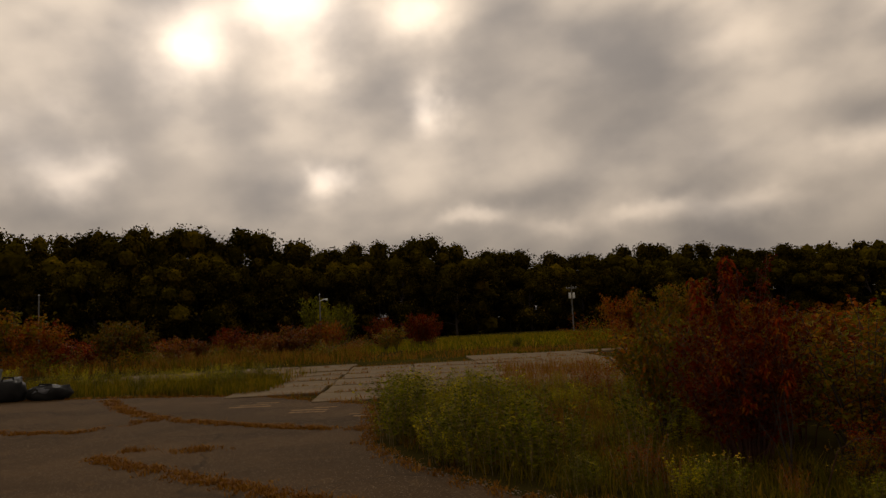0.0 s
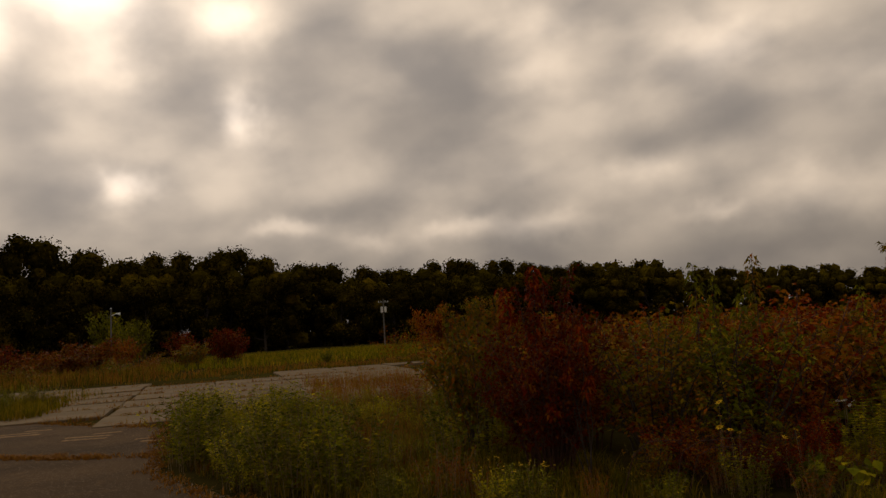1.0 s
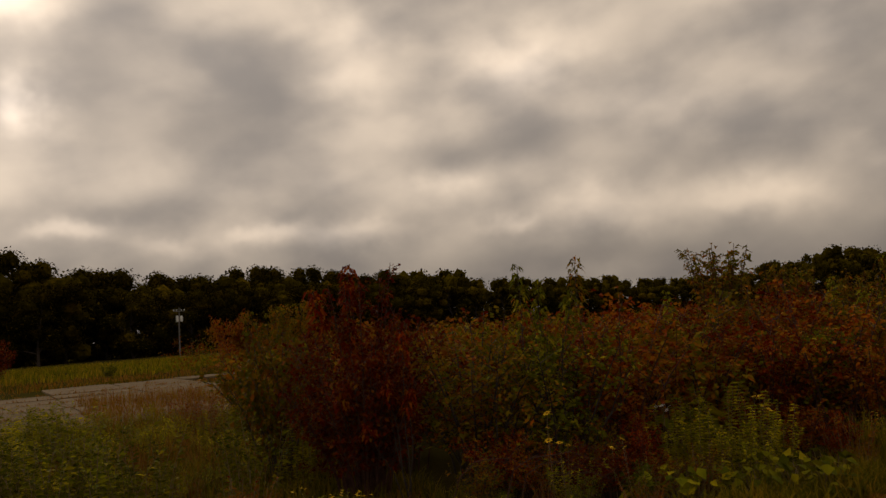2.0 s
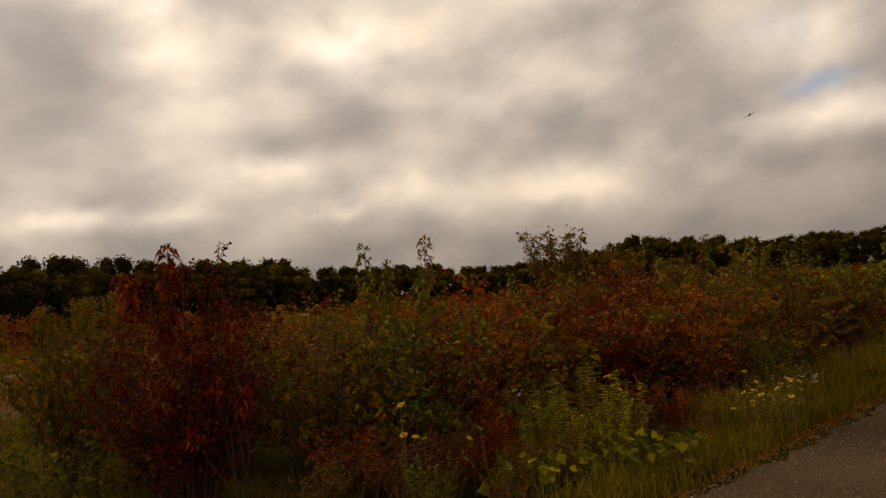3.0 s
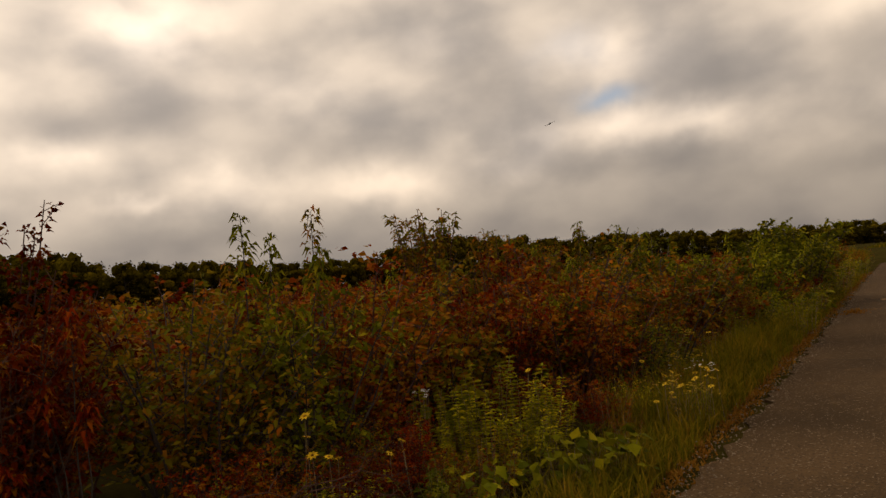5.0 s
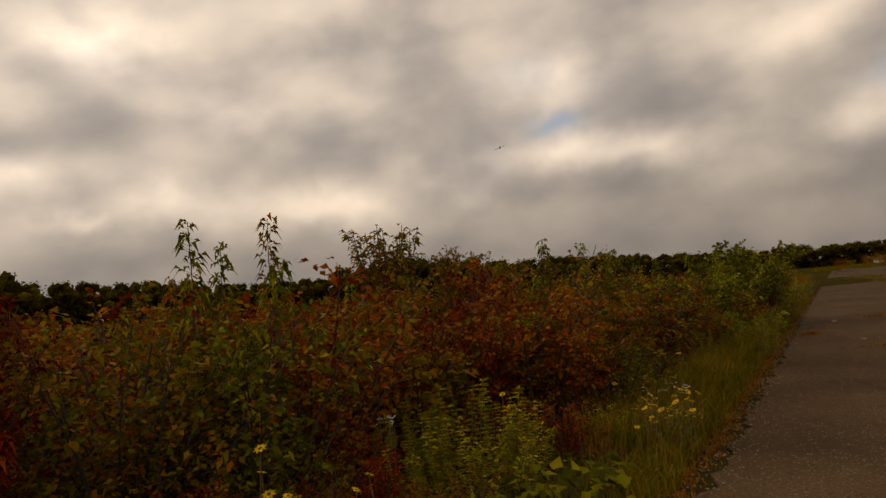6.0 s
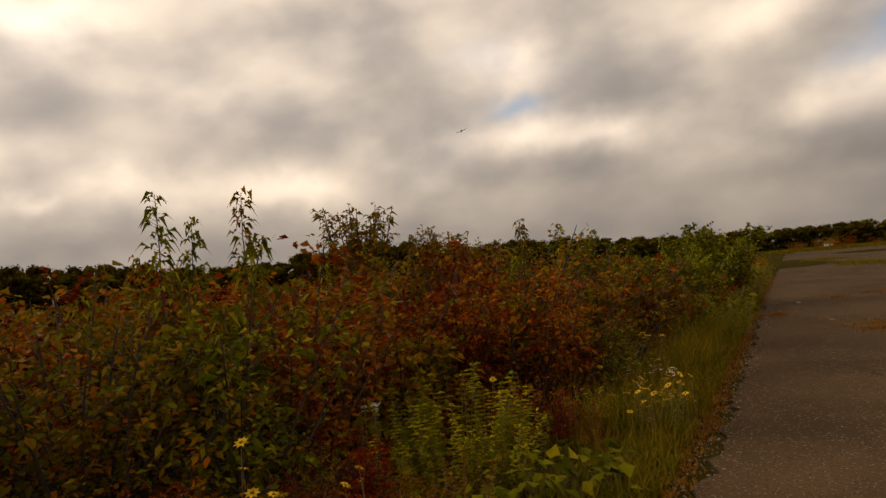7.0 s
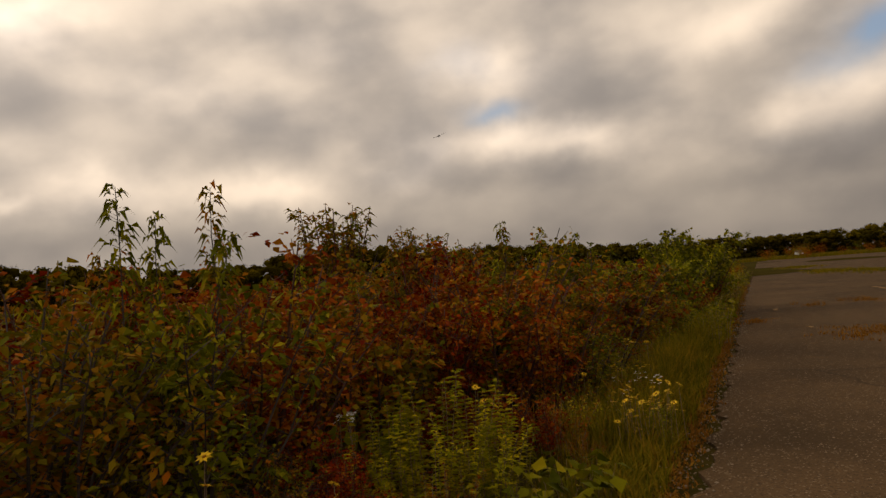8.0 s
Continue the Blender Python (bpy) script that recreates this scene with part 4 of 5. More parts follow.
cracks += line_spots([(3.6, 5.2), (2.0, 6.1), (0.6, 6.8), (-0.6, 8.6), (-1.35, 10.2), (-1.9, 15.5), (-5.4, 18.8), (-9.7, 20.2), (-16, 21.6)], 0.05, 0.09, G, 0.4, 1.2)
scatter_grass("crack_grass", "short dry tan grass growing in pavement cracks", cracks, LEAF["tan"], 59, 9, 0.06, 0.08, 0.007, 1.7)
joints = [(G.uniform(-9, 7), G.uniform(17, 33), G.uniform(0.5, 1.2)) for _ in range(90)]
joints += sum((line_spots([(-9, y - 0.6), (7, y + 0.5)], 0.13, 0.1, G) for y in (16.5, 18.7, 20.9, 23.1, 25.3, 27.5, 29.7)), [])
scatter_grass("joint_grass", "brown grass tufts in concrete joints", [p for p in joints if p[1] > asphalt_end(p[0]) + 0.1], LEAF["straw"], 60, 10, 0.15, 0.16, 0.01, 0.9)
field = [(G.uniform(-45, 35), 33 + 32 * G.uniform() ** 1.3, G.uniform(0.6, 1.3)) for _ in range(5200)]
field = [s for s in field if s[1] > 34 - 0.0 * s[0] and not (s[0] > -7 and s[1] > 41)]
field = [(x, y, q * (0.45 if x > -5 else 1.0)) for x, y, q in field]
scatter_grass("field_grass", "russet grass over the old field", field[::2], LEAF["straw"], 61, 12, 0.6, 0.6, 0.014, 0.6)
scatter_grass("field_grass", "olive grass over the old field", field[1::2], LEAF["grass"], 65, 12, 0.5, 0.6, 0.016, 0.7)
lawn = [(G.uniform(-8, 28), G.uniform(41, 110), G.uniform(0.6, 1.2)) for _ in range(2600)]
scatter_grass("lawn_grass", "lighter green grass in front of the wood", lawn[::3], LEAF["green"], 62, 10, 0.4, 0.7, 0.03, 0.4)
weedy = [(G.uniform(-26, -5.4) if i < 800 else G.uniform(-9, -5.4), 0, G.uniform(0.6, 1.3)) for i in range(1100)]
weedy = [(x, 20.6 - (0.3 if x < -6.5 else 0.42) * (x + 9) + abs(G.normal(0, 2.4)), s) for x, _, s in weedy]
scatter_grass("weedy_strip", "green weedy grass along the asphalt's end", weedy, LEAF["grass"], 63, 14, 0.36, 0.34, 0.011, 0.6)
for _ in range(95):
    x = R.uniform(-24, -5.8)
    y = 21.0 - (0.3 if x < -6.5 else 0.42) * (x + 9) + abs(R.normal(0, 2.0)) + 0.4
    plant(pick(HERBS, [6, 4, 3, 0.5, 0]), at(x, y, turn=R.uniform(0, 360), size=R.uniform(0.55, 1.0)))

# dry patches on the runway, and the grass at its far end
patches = []
for x, y, q, n in [(15.6, 2.8, 0.5, 60), (15.9, 2.3, 0.3, 30), (18.6, 4.4, 0.25, 30), (24, 1.7, 0.5, 40), (23, 3.0, 0.4, 20), (-3.8, 10.5, 0.18, 40), (-4.8, 10.7, 0.12, 20)]:
    patches += [(x + G.normal(0, q), y + G.normal(0, q * 0.6), G.uniform(0.4, 1.1)) for _ in range(n)]
scatter_grass("crack_grass", "dry tan grass patches on worn asphalt", patches, LEAF["tan"], 71, 8, 0.08, 0.12, 0.006, 1.2)
scatter_grass("lawn_grass", "olive grass in front of the wood", lawn[1::3] + lawn[2::3], LEAF["grass"], 68, 10, 0.45, 0.7, 0.03, 0.4)
yellowed = [(x + G.normal(0, 2.5), y + G.normal(0, 0.7), G.uniform(0.4, 1.1)) for x, y, n in [(72, 1.2, 260), (55, 0.0, 220), (50, -1.8, 120)] for _ in range(n)]
scatter_grass("crack_grass", "yellow-green grass patches on the worn runway", yellowed, LEAF["grass"], 73, 8, 0.12, 0.25, 0.02, 1.0)
end = [(G.uniform(150, 230), G.uniform(-70, 8), G.uniform(0.7, 1.3)) for _ in range(2600)]
scatter_grass("field_grass", "yellow-green grass at the runway's far end", end, LEAF["grass"], 72, 10, 0.5, 1.4, 0.06, 0.4)
for _ in range(70):
    x, y = R.uniform(150, 230), R.uniform(-70, 4)
    scrub(pick(KINDS, [1, 4, 4, 1]), at(x, y, turn=R.uniform(0, 360), size=R.uniform(1.2, 2.6)))


# loose stones along the crumbling edge of the asphalt
def edge_stones():
    r = rng(91)
    b = Build()
    rim = [(40, 4.72), (25, 4.7), (12, 4.68), (7.2, 4.68), (5.4, 4.74), (4.2, 5.0), (3.1, 5.5), (2.0, 6.1), (0.6, 6.8), (-0.6, 8.6), (-1.3, 10.2), (-1.75, 13)]
    for (x0, y0), (x1, y1) in zip(rim, rim[1:]):
        for _ in range(int(130 * min(8, math.hypot(x1 - x0, y1 - y0)))):
            f = r.uniform()
            x, y = x0 + (x1 - x0) * f + r.normal(0, 0.03), y0 + (y1 - y0) * f + r.normal(0.02, 0.11)
            q = 0.004 + 0.012 * r.uniform() ** 3
            v = np.array([(1, 0, 0), (0, 1, 0), (-1, 0, 0), (0, -1, 0), (0, 0, 0.8), (0, 0, -0.5)]) * q * r.uniform(0.6, 1.3, 3) + np.array([x, y, 0.004 + q * 0.2])
            b.add(v, [(0, 1, 4), (1, 2, 4), (2, 3, 4), (3, 0, 4), (1, 0, 5), (2, 1, 5), (3, 2, 5), (0, 3, 5)])
    tagged(part("edge_gravel", b, MAT["gravel"]), "loose tan gravel along the crumbled asphalt edge", "gravel", kind="stuff")


edge_stones()


def paint_stripe(x, y, turn, length, wide, seed):
    """A worn dash of old paint, a few millimetres proud, its rim broken."""
    r = rng(seed)
    n = 22
    rim = [(length * (k / n - 0.5), -wide / 2 * r.uniform(0.2, 1)) for k in range(n + 1)] + [(length * (0.5 - k / n), wide / 2 * r.uniform(0.2, 1)) for k in range(n + 1)]
    b = Build()
    m = len(rim)
    b.add([(*p, 0.004) for p in rim] + [(*p, -0.01) for p in rim], [tuple(range(m))] + [(k, k + m, (k + 1) % m + m, (k + 1) % m) for k in range(m)])
    ob = part("paint_stripe", b, MAT["old_paint"])
    ob.matrix_basis = pose(x, y, 0, 0, 0, turn)
    tagged(ob, "worn pale yellow paint dash on asphalt", "paint mark", "paint dashes")


n = 0
for x, y, length, count in [(-4.78, 16.1, 0.95, 3), (-3.2, 14.6, 0.85, 3), (-1.95, 13.6, 0.6, 2)]:
    for k in range(count):
        n += 1
        paint_stripe(x + 0.16 * k + 0.1 * math.sin(n * 2.1), y + 0.36 * k, -5 + 3 * math.sin(n), length * (0.75 + 0.25 * math.sin(n * 1.7)), 0.2, 300 + n)
for i, (x, y, turn, length, wide) in enumerate([(22, 3.9, 3, 0.5, 0.14), (30, 0.5, 5, 2.0, 0.2), (17, 3.4, 10, 0.3, 0.1)]):
    paint_stripe(x, y, turn, length, wide, 340 + i)

# scrub beyond the slabs
def far_shrub(kind, az, dist, top, wide=1.0):
    p = heading(az, 0) * dist
    z = ground_z(p.x, p.y)
    tall = (top - z) / 1.42
    plant(f"mid_{kind}", Matrix.LocRotScale((p.x, p.y, z), Euler((0, 0, R.uniform(0, 6))), (wide, wide, tall)))


for az, dist, top, wide, kind in [
    (-25.5, 43, 2.8, 1.9, "olive"), (-24.4, 43, 2.7, 1.7, "olive"), (-25.0, 42.5, 2.3, 1.7, "olive"), (-31.8, 46, 3.7, 2.6, "olive"), (-30.4, 44, 3.2, 2.0, "rust"),
    (-28.6, 46, 1.9, 1.8, "crimson"), (-27.4, 47, 1.7, 1.6, "crimson"), (-17.4, 47, 2.2, 1.5, "crimson"), (-13.5, 48, 1.9, 2.0, "rust"),
    (-11.0, 60, 4.5, 2.0, "green"), (-9.2, 55, 3.6, 1.7, "green"), (-12.2, 50, 2.4, 2.2, "rust"), (-10.3, 50, 2.3, 1.8, "rust"),
    (-6.2, 54, 2.5, 1.5, "crimson"), (-5.4, 48, 1.6, 1.6, "olive"), (-3.4, 55, 2.7, 1.5, "crimson"), (-2.3, 55, 2.6, 1.4, "crimson"),
    (4.4, 40, 0.75, 0.5, "green"), (-15.4, 46, 1.7, 1.5, "rust"), (-19.0, 47, 1.6, 1.6, "rust"), (-21.5, 47, 1.7, 1.8, "rust"),
    (12.4, 44, 3.3, 1.4, "rust"), (13.6, 44, 2.6, 1.3, "rust"), (15.4, 38, 3.2, 1.5, "olive"), (17.2, 38, 3.4, 1.6, "olive"),
    (-34.5, 46, 3.0, 2.2, "rust"), (-37, 46, 3.2, 2.4, "olive"), (19.5, 38, 2.4, 1.8, "olive"), (22, 38, 2.3, 1.8, "rust"),
]:
    far_shrub(kind, az, dist, top, wide)
for _ in range(110):
    az, dist, top, wide = R.uniform(-38, -7), R.uniform(40, 62), R.uniform(0.7, 1.6), R.uniform(0.9, 1.7)
    p = heading(az, 0) * dist
    scrub(pick(KINDS, [0.4, 4, 6, 2]), Matrix.LocRotScale((p.x, p.y, ground_z(p.x, p.y)), Euler((0, 0, az)), (wide, wide, top / 1.4)))
join_scrub("crimson", "patches of far crimson scrub over the field")
join_scrub("rust", "far rust-brown scrub spread over the field")
join_scrub("olive", "far olive scrub spread over the field")
join_scrub("green", "far green scrub spread over the field")


# ---- the wood ----
def tree_meshes(seed, h, r_crown, clumps, size, low=0.12):
    """Tapered trunk with limbs, and a crown of many leaf clumps set on lobes of uneven size."""
    r = rng(seed)
    wood, leafy = Build(), Build()
    pts = [np.array([r.normal(0, 0.12) * k, r.normal(0, 0.12) * k, h * 0.8 * k / 5]) for k in range(6)]
    wood.tube(pts, [h * 0.016 * (1.1 - k / 5.5) for k in range(6)], 6, False)
    lobes = []
    for i in range(21):
        f = low + (0.97 - low) * (i + r.uniform()) / 21
        a = r.uniform(0, math.tau)
        reach = r_crown * (math.sin(math.pi * min(1, 0.22 + 0.72 * f)) ** 0.8) * r.uniform(0.3, 0.95)
        q = r_crown * r.uniform(0.25, 0.56)
        c = np.array([math.cos(a) * reach, math.sin(a) * reach, min(h * f, h - 0.72 * q)])
        k = min(4, int(f * 5))
        o = pts[k]
        wood.tube([o, (o + c) / 2 + np.array([0, 0, 0.3]), c], [h * 0.006, h * 0.004, h * 0.0015], 4, False)
        lobes.append((c, q))
    P, D = [], []
    core = bmesh.new()
    bmesh.ops.create_icosphere(core, subdivisions=1, radius=1.0)
    core_v = np.array([v.co for v in core.verts])
    core_f = [[v.index for v in f.verts] for f in core.faces]
    core.free()
    for c, q in lobes:
        leafy.add(c + core_v * (q * 0.62 * r.uniform(0.75, 1.15, (len(core_v), 1))), core_f)
        n = int(clumps / len(lobes))
        u = unit(r.normal(0, 1, (n, 3)))
        k = q * (0.55 + 0.45 * r.uniform(0, 1, n) ** 1.2)
        P.append(c + u * k[:, None] * np.array([1, 1, 0.8]))
        D.append(u * 0.35 + r.normal(0, 0.6, (n, 3)))
    P, D = np.concatenate(P), unit(np.concatenate(D))
    P[:, 2] = np.maximum(P[:, 2], 0.3)
    leafy.leaves(P, D, r.normal(0, 0.6, P.shape) + np.array([0, 0, 1.0]), size * r.uniform(0.5, 1.3, len(P)), 0.42, 0.25, 0.15, True)
    return wood, leafy


for v in range(5):
    ob = thing("tree", "dark green broadleaf tree at the edge of the wood", "tree", "trees of the wood")
    w, f = tree_meshes(200 + v, 14.0, 4.4 + 0.35 * v, 6000, 0.38, 0.08)
    part("trunk", w, MAT["bark"], ob)
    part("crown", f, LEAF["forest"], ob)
    TEMPLATES[f"tree{v}"] = [ob, False]
for v in range(3):
    ob = thing("tree", "distant dark tree on the skyline", "tree", "distant trees")
    w, f = tree_meshes(230 + v, 14.0, 6.5, 1300, 0.62, 0.06)
    part("trunk", w, MAT["bark"], ob)
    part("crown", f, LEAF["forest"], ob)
    TEMPLATES[f"far_tree{v}"] = [ob, False]

SKY_AZ = [-45, -36, -32, -30, -27, -23.5, -20, -16, -12.5, -8.3, -5.2, -3, 0, 3, 6, 9, 13, 18, 25, 29, 32, 37, 41, 45, 50, 54, 58, 61, 66, 71, 75, 79, 83, 88, 92, 95, 98, 110]
SKY_EL = [7.2, 7.4, 7.3, 6.9, 7.5, 7.9, 7.1, 7.0, 6.1, 6.2, 5.9, 6.4, 6.1, 5.1, 4.9, 4.7, 5.0, 4.8, 3.9, 3.8, 3.4, 3.1, 2.9, 2.3, 2.2, 2.9, 3.6, 3.2, 2.4, 2.4, 2.2, 1.7, 1.5, 1.4, 1.4, 1.3, 1.6, 1.7]
DIST_AZ = [-45, -30, 0, 12, 22, 32, 45, 60, 110]
DIST = [118, 122, 132, 140, 165, 215, 310, 330, 360]


def tree_row(az0, az1, gap, back, share, spread, plain=False):
    az = az0
    while az < az1:
        d = float(np.interp(az, DIST_AZ, DIST)) * (1 + back) + R.normal(0, spread)
        p = heading(az, 0) * d
        z = ground_z(p.x, p.y)
        top = 1.6 + math.tan(radians(float(np.interp(az, SKY_AZ, SKY_EL)))) * d * share * R.uniform(0.88, 1.03)
        tall = (top - z) / 14.0
        wide = max(0.95, tall ** 0.6) * R.uniform(0.9, 1.15)
        key = f"tree{R.randint(5)}" if d < 200 and not plain else f"far_tree{R.randint(3)}"
        plant(key, Matrix.LocRotScale((p.x, p.y, z - 0.1), Euler((0, 0, R.uniform(0, 6))), (wide, wide, tall)))
        az += math.degrees(gap * R.uniform(0.75, 1.25) / d)


tree_row(-46, 28, 4.8, 0.0, 0.78, 2.5)
tree_row(-46, 30, 4.8, 0.1, 1.1, 3)
tree_row(-46, 29, 6.5, 0.06, 0.93, 2, True)
tree_row(25, 112, 6.5, 0.0, 0.8, 5)
tree_row(25, 112, 6.5, 0.08, 1.0, 6)
tree_row(25, 112, 8.0, 0.04, 0.72, 4)
for az, el_, d in [(-2.9, 6.5, 150), (0.0, 6.2, 152), (-23.6, 8.1, 140)]:
    p = heading(az, 0) * d
    plant(f"tree{R.randint(5)}", at(p.x, p.y, turn=R.uniform(0, 360), size=1.0, tall=(1.6 + math.tan(radians(el_)) * d + 0.8) / 14.0))


# ---- poles, debris, shed, aeroplane ----
def utility_pole(x, y, h):
    ob = thing("utility_pole", "grey wooden utility pole with crossarm and transformer before the wood", "utility pole")
    z = ground_z(x, y)
    ob.matrix_basis = Matrix.Translation((x, y, z))
    b = Build()
    b.tube([(0, 0, 0), (0, 0, h * 0.5), (0.02, 0, h)], [0.075, 0.07, 0.06], 10)
    part("pole", b, MAT["galvanised"], ob)
    b = Build()
    b.box((-0.75, -0.05, h - 0.55), (0.75, 0.05, h - 0.45))
    arm = part("crossarm", b, MAT["galvanised"], ob)
    for k in (-0.68, -0.3, 0.3, 0.68):
        b = Build()
        b.tube([(k, 0, h - 0.43), (k, 0, h - 0.3), (k, 0, h - 0.25)], [0.05, 0.06, 0.03], 8)
        part("insulator", b, MAT["white_metal"], arm)
    for side in (-0.27, 0.27):
        b = Build()
        b.tube([(side, -0.1, h - 1.95), (side, -0.1, h - 1.9), (side, -0.1, h - 1.2), (side, -0.1, h - 1.12)], [0.14, 0.17, 0.17, 0.12], 12)
        part("transformer", b, MAT["white_metal"], ob, "pale grey transformer can")
    b = Build()
    b.tube([(-0.12, -0.12, 0.6), (-0.12, -0.12, h - 2.0)], [0.03, 0.03], 6)
    part("conduit", b, MAT["galvanised"], ob)


utility_pole(16.5, 105.0, 6.9)


def lamp_post(az, dist, h, lamp):
    p = heading(az, 0) * dist
    ob = thing("lamp_post", "thin pale metal post standing in the scrub", "post", "thin posts")
    ob.matrix_basis = Matrix.Translation((p.x, p.y, ground_z(p.x, p.y)))
    b = Build()
    b.tube([(0, 0, 0), (0, 0, h * 0.6), (0, 0, h)], [0.055, 0.05, 0.04], 8)
    part("post", b, MAT["galvanised"], ob)
    b = Build()
    b.tube([(0, 0, h), (0, 0, h + 0.06)], [0.075, 0.03], 8)
    part("cap", b, MAT["white_metal"], ob)
    if lamp:
        b = Build()
        b.tube([(0, 0, h - 0.5), (0.35, 0, h - 0.35), (0.6, 0, h - 0.4)], [0.03, 0.03, 0.1], 8)
        part("lamp_head", b, MAT["white_metal"], ob)


lamp_post(-30.3, 58, 5.0, False)
lamp_post(-10.8, 57, 4.4, True)


def rounded(name, mat, parent, size, squash, seed, where, label=""):
    """A soft, slumped, rounded body."""
    bm = bmesh.new()
    bmesh.ops.create_icosphere(bm, subdivisions=3, radius=1.0)
    for v in bm.verts:
        k = 1 + 0.34 * noise.noise(v.co * 2.3 + Vector((seed, 0, 0))) + 0.14 * noise.noise(v.co * 6 + Vector((0, seed, 0)))
        c = Vector([math.copysign(abs(a) ** 0.75, a) for a in v.co]) * k
        v.co = Vector((c.x * size[0], c.y * size[1], max(-0.62, c.z) * size[2] + 0.62 * size[2])) + Vector(where)
    me = bpy.data.meshes.new(name)
    bm.to_mesh(me)
    me.materials.append(mat)
    me.polygons.foreach_set("use_smooth", [True] * len(me.polygons))
    ob = new(name, me)
    ob.parent = parent
    if label:
        ob["label"] = label
    return ob


def duffel(x, y, turn, size, seed, flap):
    ob = thing("duffel_bag", "slumped black bag lying at the asphalt's edge", "bag", "bags on the asphalt")
    ob.matrix_basis = pose(x, y, 0.0, 0, 0, turn)
    body = rounded("body", MAT["black_nylon"], ob, size, 1, seed, (0, 0, 0))
    b = Build()
    s = size[0] * 0.5
    b.tube([(-s, -size[1] * 0.6, size[2] * 1.1), (-s * 0.6, -size[1] * 0.5, size[2] * 1.75), (s * 0.6, -size[1] * 0.5, size[2] * 1.7), (s, -size[1] * 0.6, size[2] * 1.1)], [0.02, 0.025, 0.025, 0.02], 6)
    part("strap", b, MAT["black_nylon"], ob)
    if flap:
        rounded("flap", MAT["grey_cloth"], ob, (size[0] * 0.5, size[1] * 0.6, size[2] * 0.45), 1, seed + 4, (-0.02, -0.12, size[2] * 0.75), "pale grey flap")


duffel(-12.9, 20.7, 12, (0.42, 0.34, 0.4), 1.0, False)
duffel(-11.8, 20.75, -8, (0.62, 0.34, 0.26), 3.0, True)
duffel(-13.7, 21.0, 40, (0.4, 0.32, 0.4), 5.0, False)
b = Build()
b.box((-0.35, -0.25, 0.0), (0.35, 0.25, 0.82))
case = thing("equipment_case", "upright grey equipment case behind black bags", "case")
case.matrix_basis = pose(-14.1, 21.4, 0.0, 0, 0, 10)
body = part("body", b, MAT["grey_cloth"], case)
b = Build()
b.box((-0.37, -0.27, 0.82), (0.37, 0.27, 0.9))
lid = part("lid", b, MAT["grey_cloth"], case)
b = Build()
b.tube([(-0.12, -0.28, 0.86), (-0.1, -0.33, 0.86), (0.1, -0.33, 0.86), (0.12, -0.28, 0.86)], [0.015] * 4, 6)
part("handle", b, MAT["black_nylon"], lid)


def shed(az, dist):
    p = heading(az, 0) * dist
    z = ground_z(p.x, p.y)
    ob = thing("shed", "small far white shed with a grey roof", "shed")
    ob.matrix_basis = Matrix.LocRotScale((p.x, p.y, z), Euler((0, 0, radians(-az + 20))), (0.42, 0.42, 0.42))
    b = Build()
    b.box((-3, -2, 0), (3, 2, 2.3))
    b.add([(-3, -2, 2.3), (-3, 2, 2.3), (-3, 0, 3.5), (3, -2, 2.3), (3, 2, 2.3), (3, 0, 3.5)], [(0, 2, 1), (3, 4, 5)])
    part("wall", b, MAT["white_metal"], ob)
    b = Build()
    for s in (-1, 1):
        b.add([(-3.3, s * 2.3, 2.15), (3.3, s * 2.3, 2.15), (3.3, 0, 3.56), (-3.3, 0, 3.56), (-3.3, s * 2.3, 2.25), (3.3, s * 2.3, 2.25), (3.3, 0, 3.66), (-3.3, 0, 3.66)],
              [(0, 1, 2, 3), (4, 5, 6, 7), (0, 1, 5, 4), (2, 3, 7, 6), (0, 3, 7, 4), (1, 2, 6, 5)])
    part("roof", b, MAT["roof"], ob)
    b = Build()
    b.box((-0.5, -2.06, 0), (0.5, -2.0, 2.0))
    part("door", b, MAT["galvanised"], ob)


shed(91.8, 290)


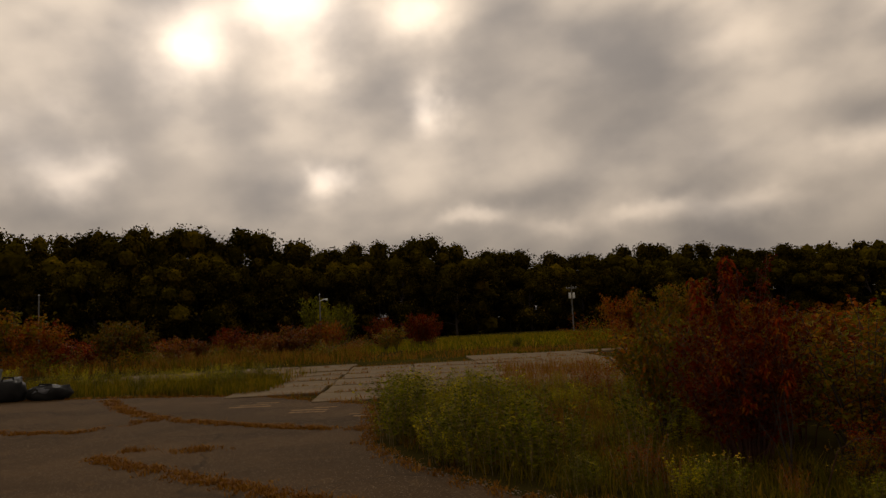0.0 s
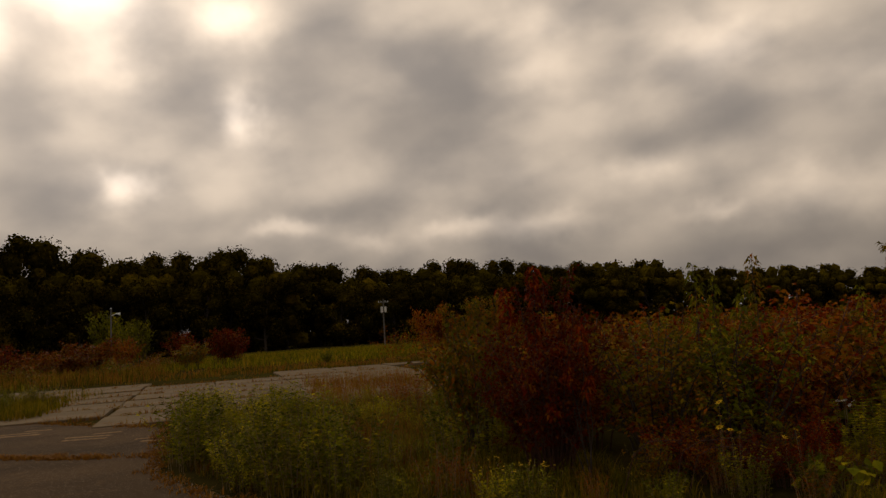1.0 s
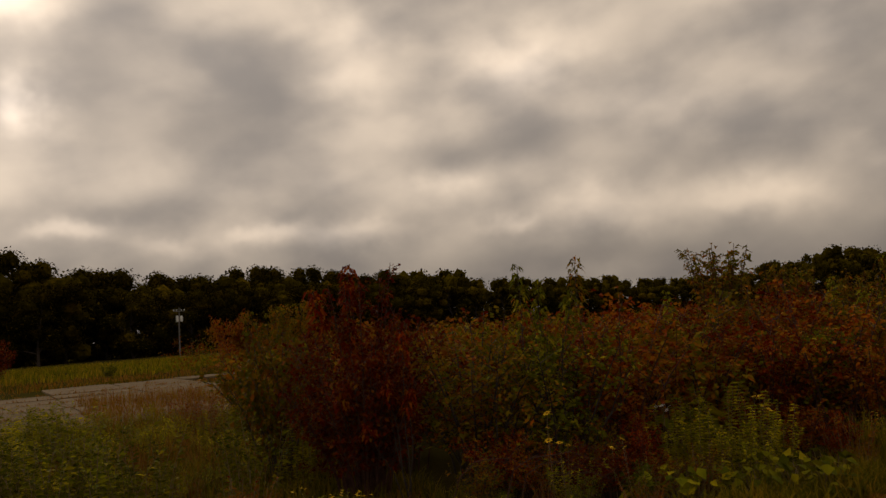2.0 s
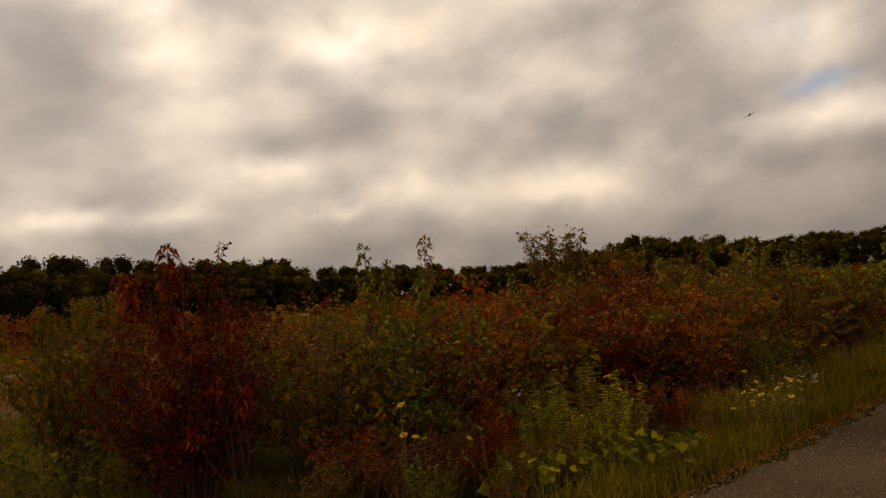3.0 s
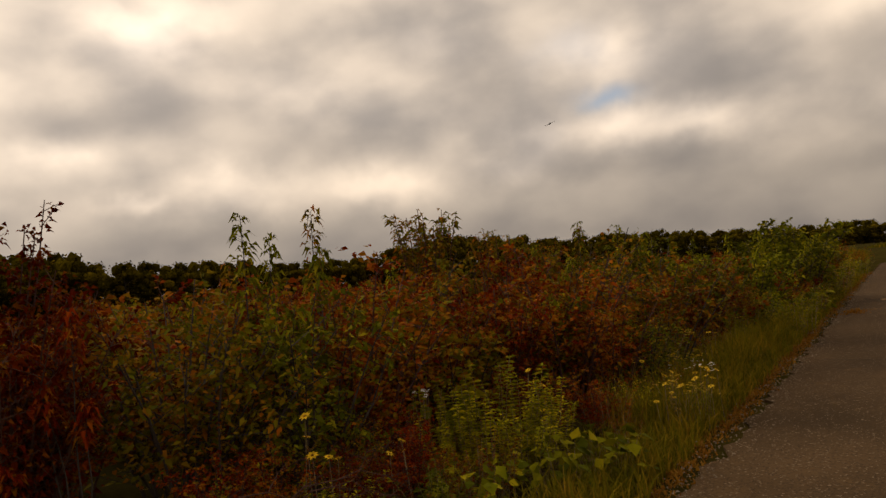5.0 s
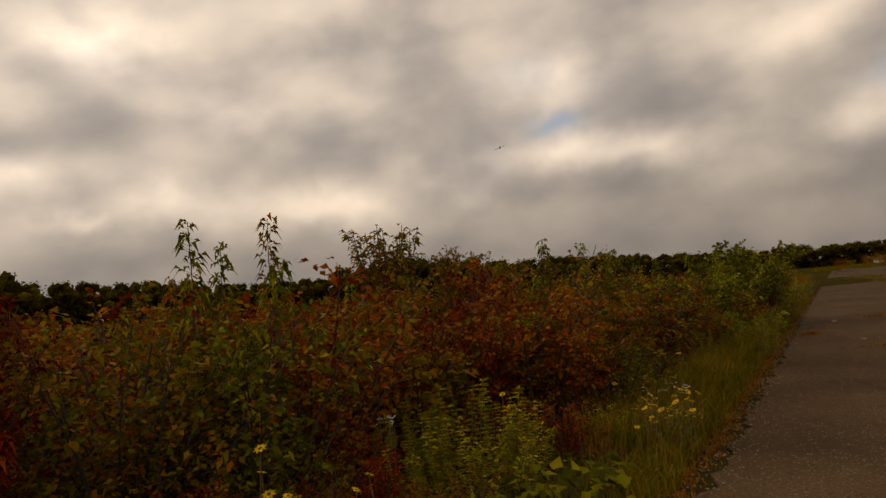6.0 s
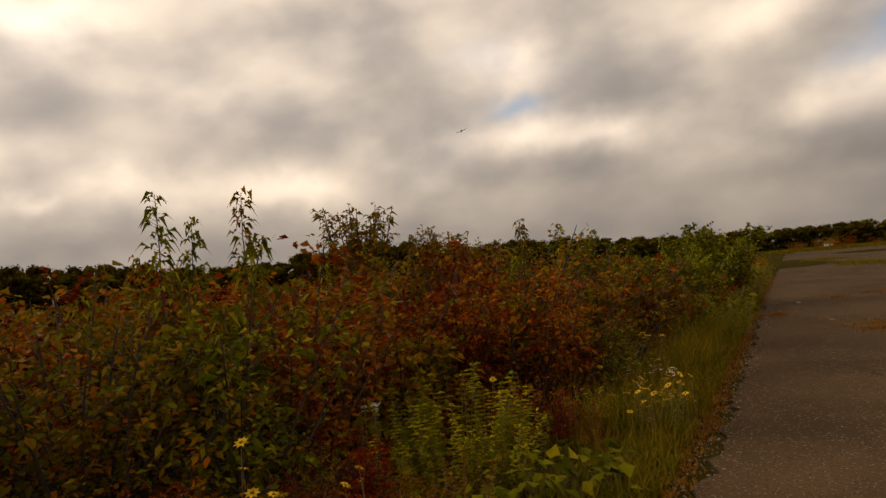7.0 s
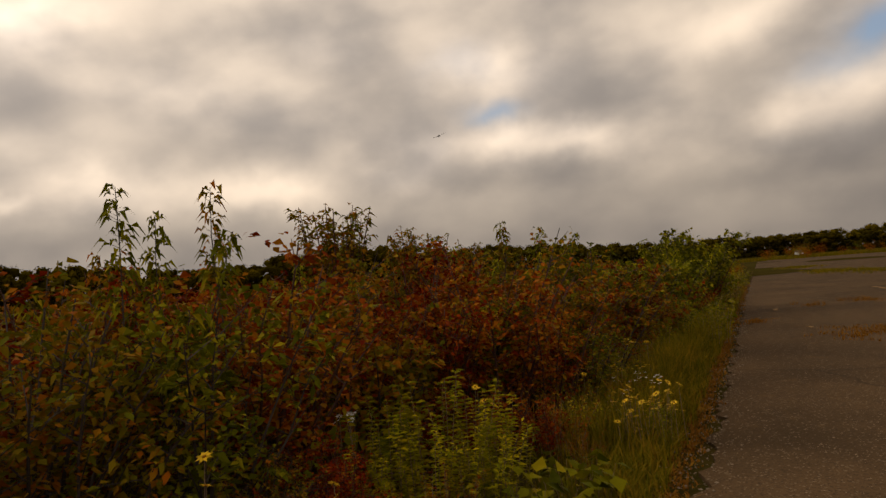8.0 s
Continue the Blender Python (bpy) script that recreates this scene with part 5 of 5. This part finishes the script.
def aeroplane(where, turn, bank, length):
    """A light aeroplane: body, wing, tail, fin, propeller and wheels."""
    ob = thing("aeroplane", "small dark light aeroplane flying under the clouds", "aeroplane")
    s = length / 8.0
    ob.matrix_basis = Matrix.LocRotScale(where, Euler((radians(bank), 0, radians(turn))), (s, s, s))
    b = Build()
    b.tube([(4, 0, 0), (3.4, 0, 0.05), (1.5, 0, 0.15), (-0.5, 0, 0.12), (-4, 0, 0.25)], [0.2, 0.5, 0.62, 0.55, 0.12], 10)
    part("fuselage", b, MAT["paint"], ob, smooth=True)
    b = Build()
    b.tube([(1.6, 0, 0.55), (0.8, 0, 0.85), (-0.4, 0, 0.5)], [0.25, 0.42, 0.2], 8)
    part("canopy", b, MAT["paint"], ob)
    for side in (-1, 1):
        b = Build()
        b.add([(1.4, side * 0.4, -0.1), (0.0, side * 0.4, -0.1), (0.2, side * 5, 0.45), (1.1, side * 5, 0.45), (1.4, side * 0.4, 0.1), (0.0, side * 0.4, -0.02), (0.2, side * 5, 0.5), (1.1, side * 5, 0.55)],
              [(0, 1, 2, 3), (4, 5, 6, 7), (0, 1, 5, 4), (1, 2, 6, 5), (2, 3, 7, 6), (3, 0, 4, 7)])
        part("wing", b, MAT["paint"], ob)
        b = Build()
        b.add([(-3.1, side * 0.1, 0.25), (-3.9, side * 0.1, 0.25), (-3.8, side * 1.7, 0.28), (-3.3, side * 1.7, 0.28), (-3.1, side * 0.1, 0.33), (-3.9, side * 0.1, 0.29), (-3.8, side * 1.7, 0.31), (-3.3, side * 1.7, 0.33)],
              [(0, 1, 2, 3), (4, 5, 6, 7), (0, 1, 5, 4), (1, 2, 6, 5), (2, 3, 7, 6), (3, 0, 4, 7)])
        part("tailplane", b, MAT["paint"], ob)
    b = Build()
    b.add([(-2.9, -0.05, 0.3), (-4.0, -0.05, 0.3), (-4.2, -0.03, 1.7), (-3.6, -0.03, 1.7), (-2.9, 0.05, 0.3), (-4.0, 0.05, 0.3), (-4.2, 0.03, 1.7), (-3.6, 0.03, 1.7)],
          [(0, 1, 2, 3), (4, 5, 6, 7), (0, 1, 5, 4), (1, 2, 6, 5), (2, 3, 7, 6), (3, 0, 4, 7)])
    part("fin", b, MAT["paint"], ob)


aeroplane(heading(66.9, 11.2) * 700 + Vector((1.3, 3.9, 1.5)), -150, 20, 9.0)

for key, (ob, used) in TEMPLATES.items():
    if not used:
        for child in list(ob.children):
            bpy.data.objects.remove(child)
        bpy.data.objects.remove(ob)
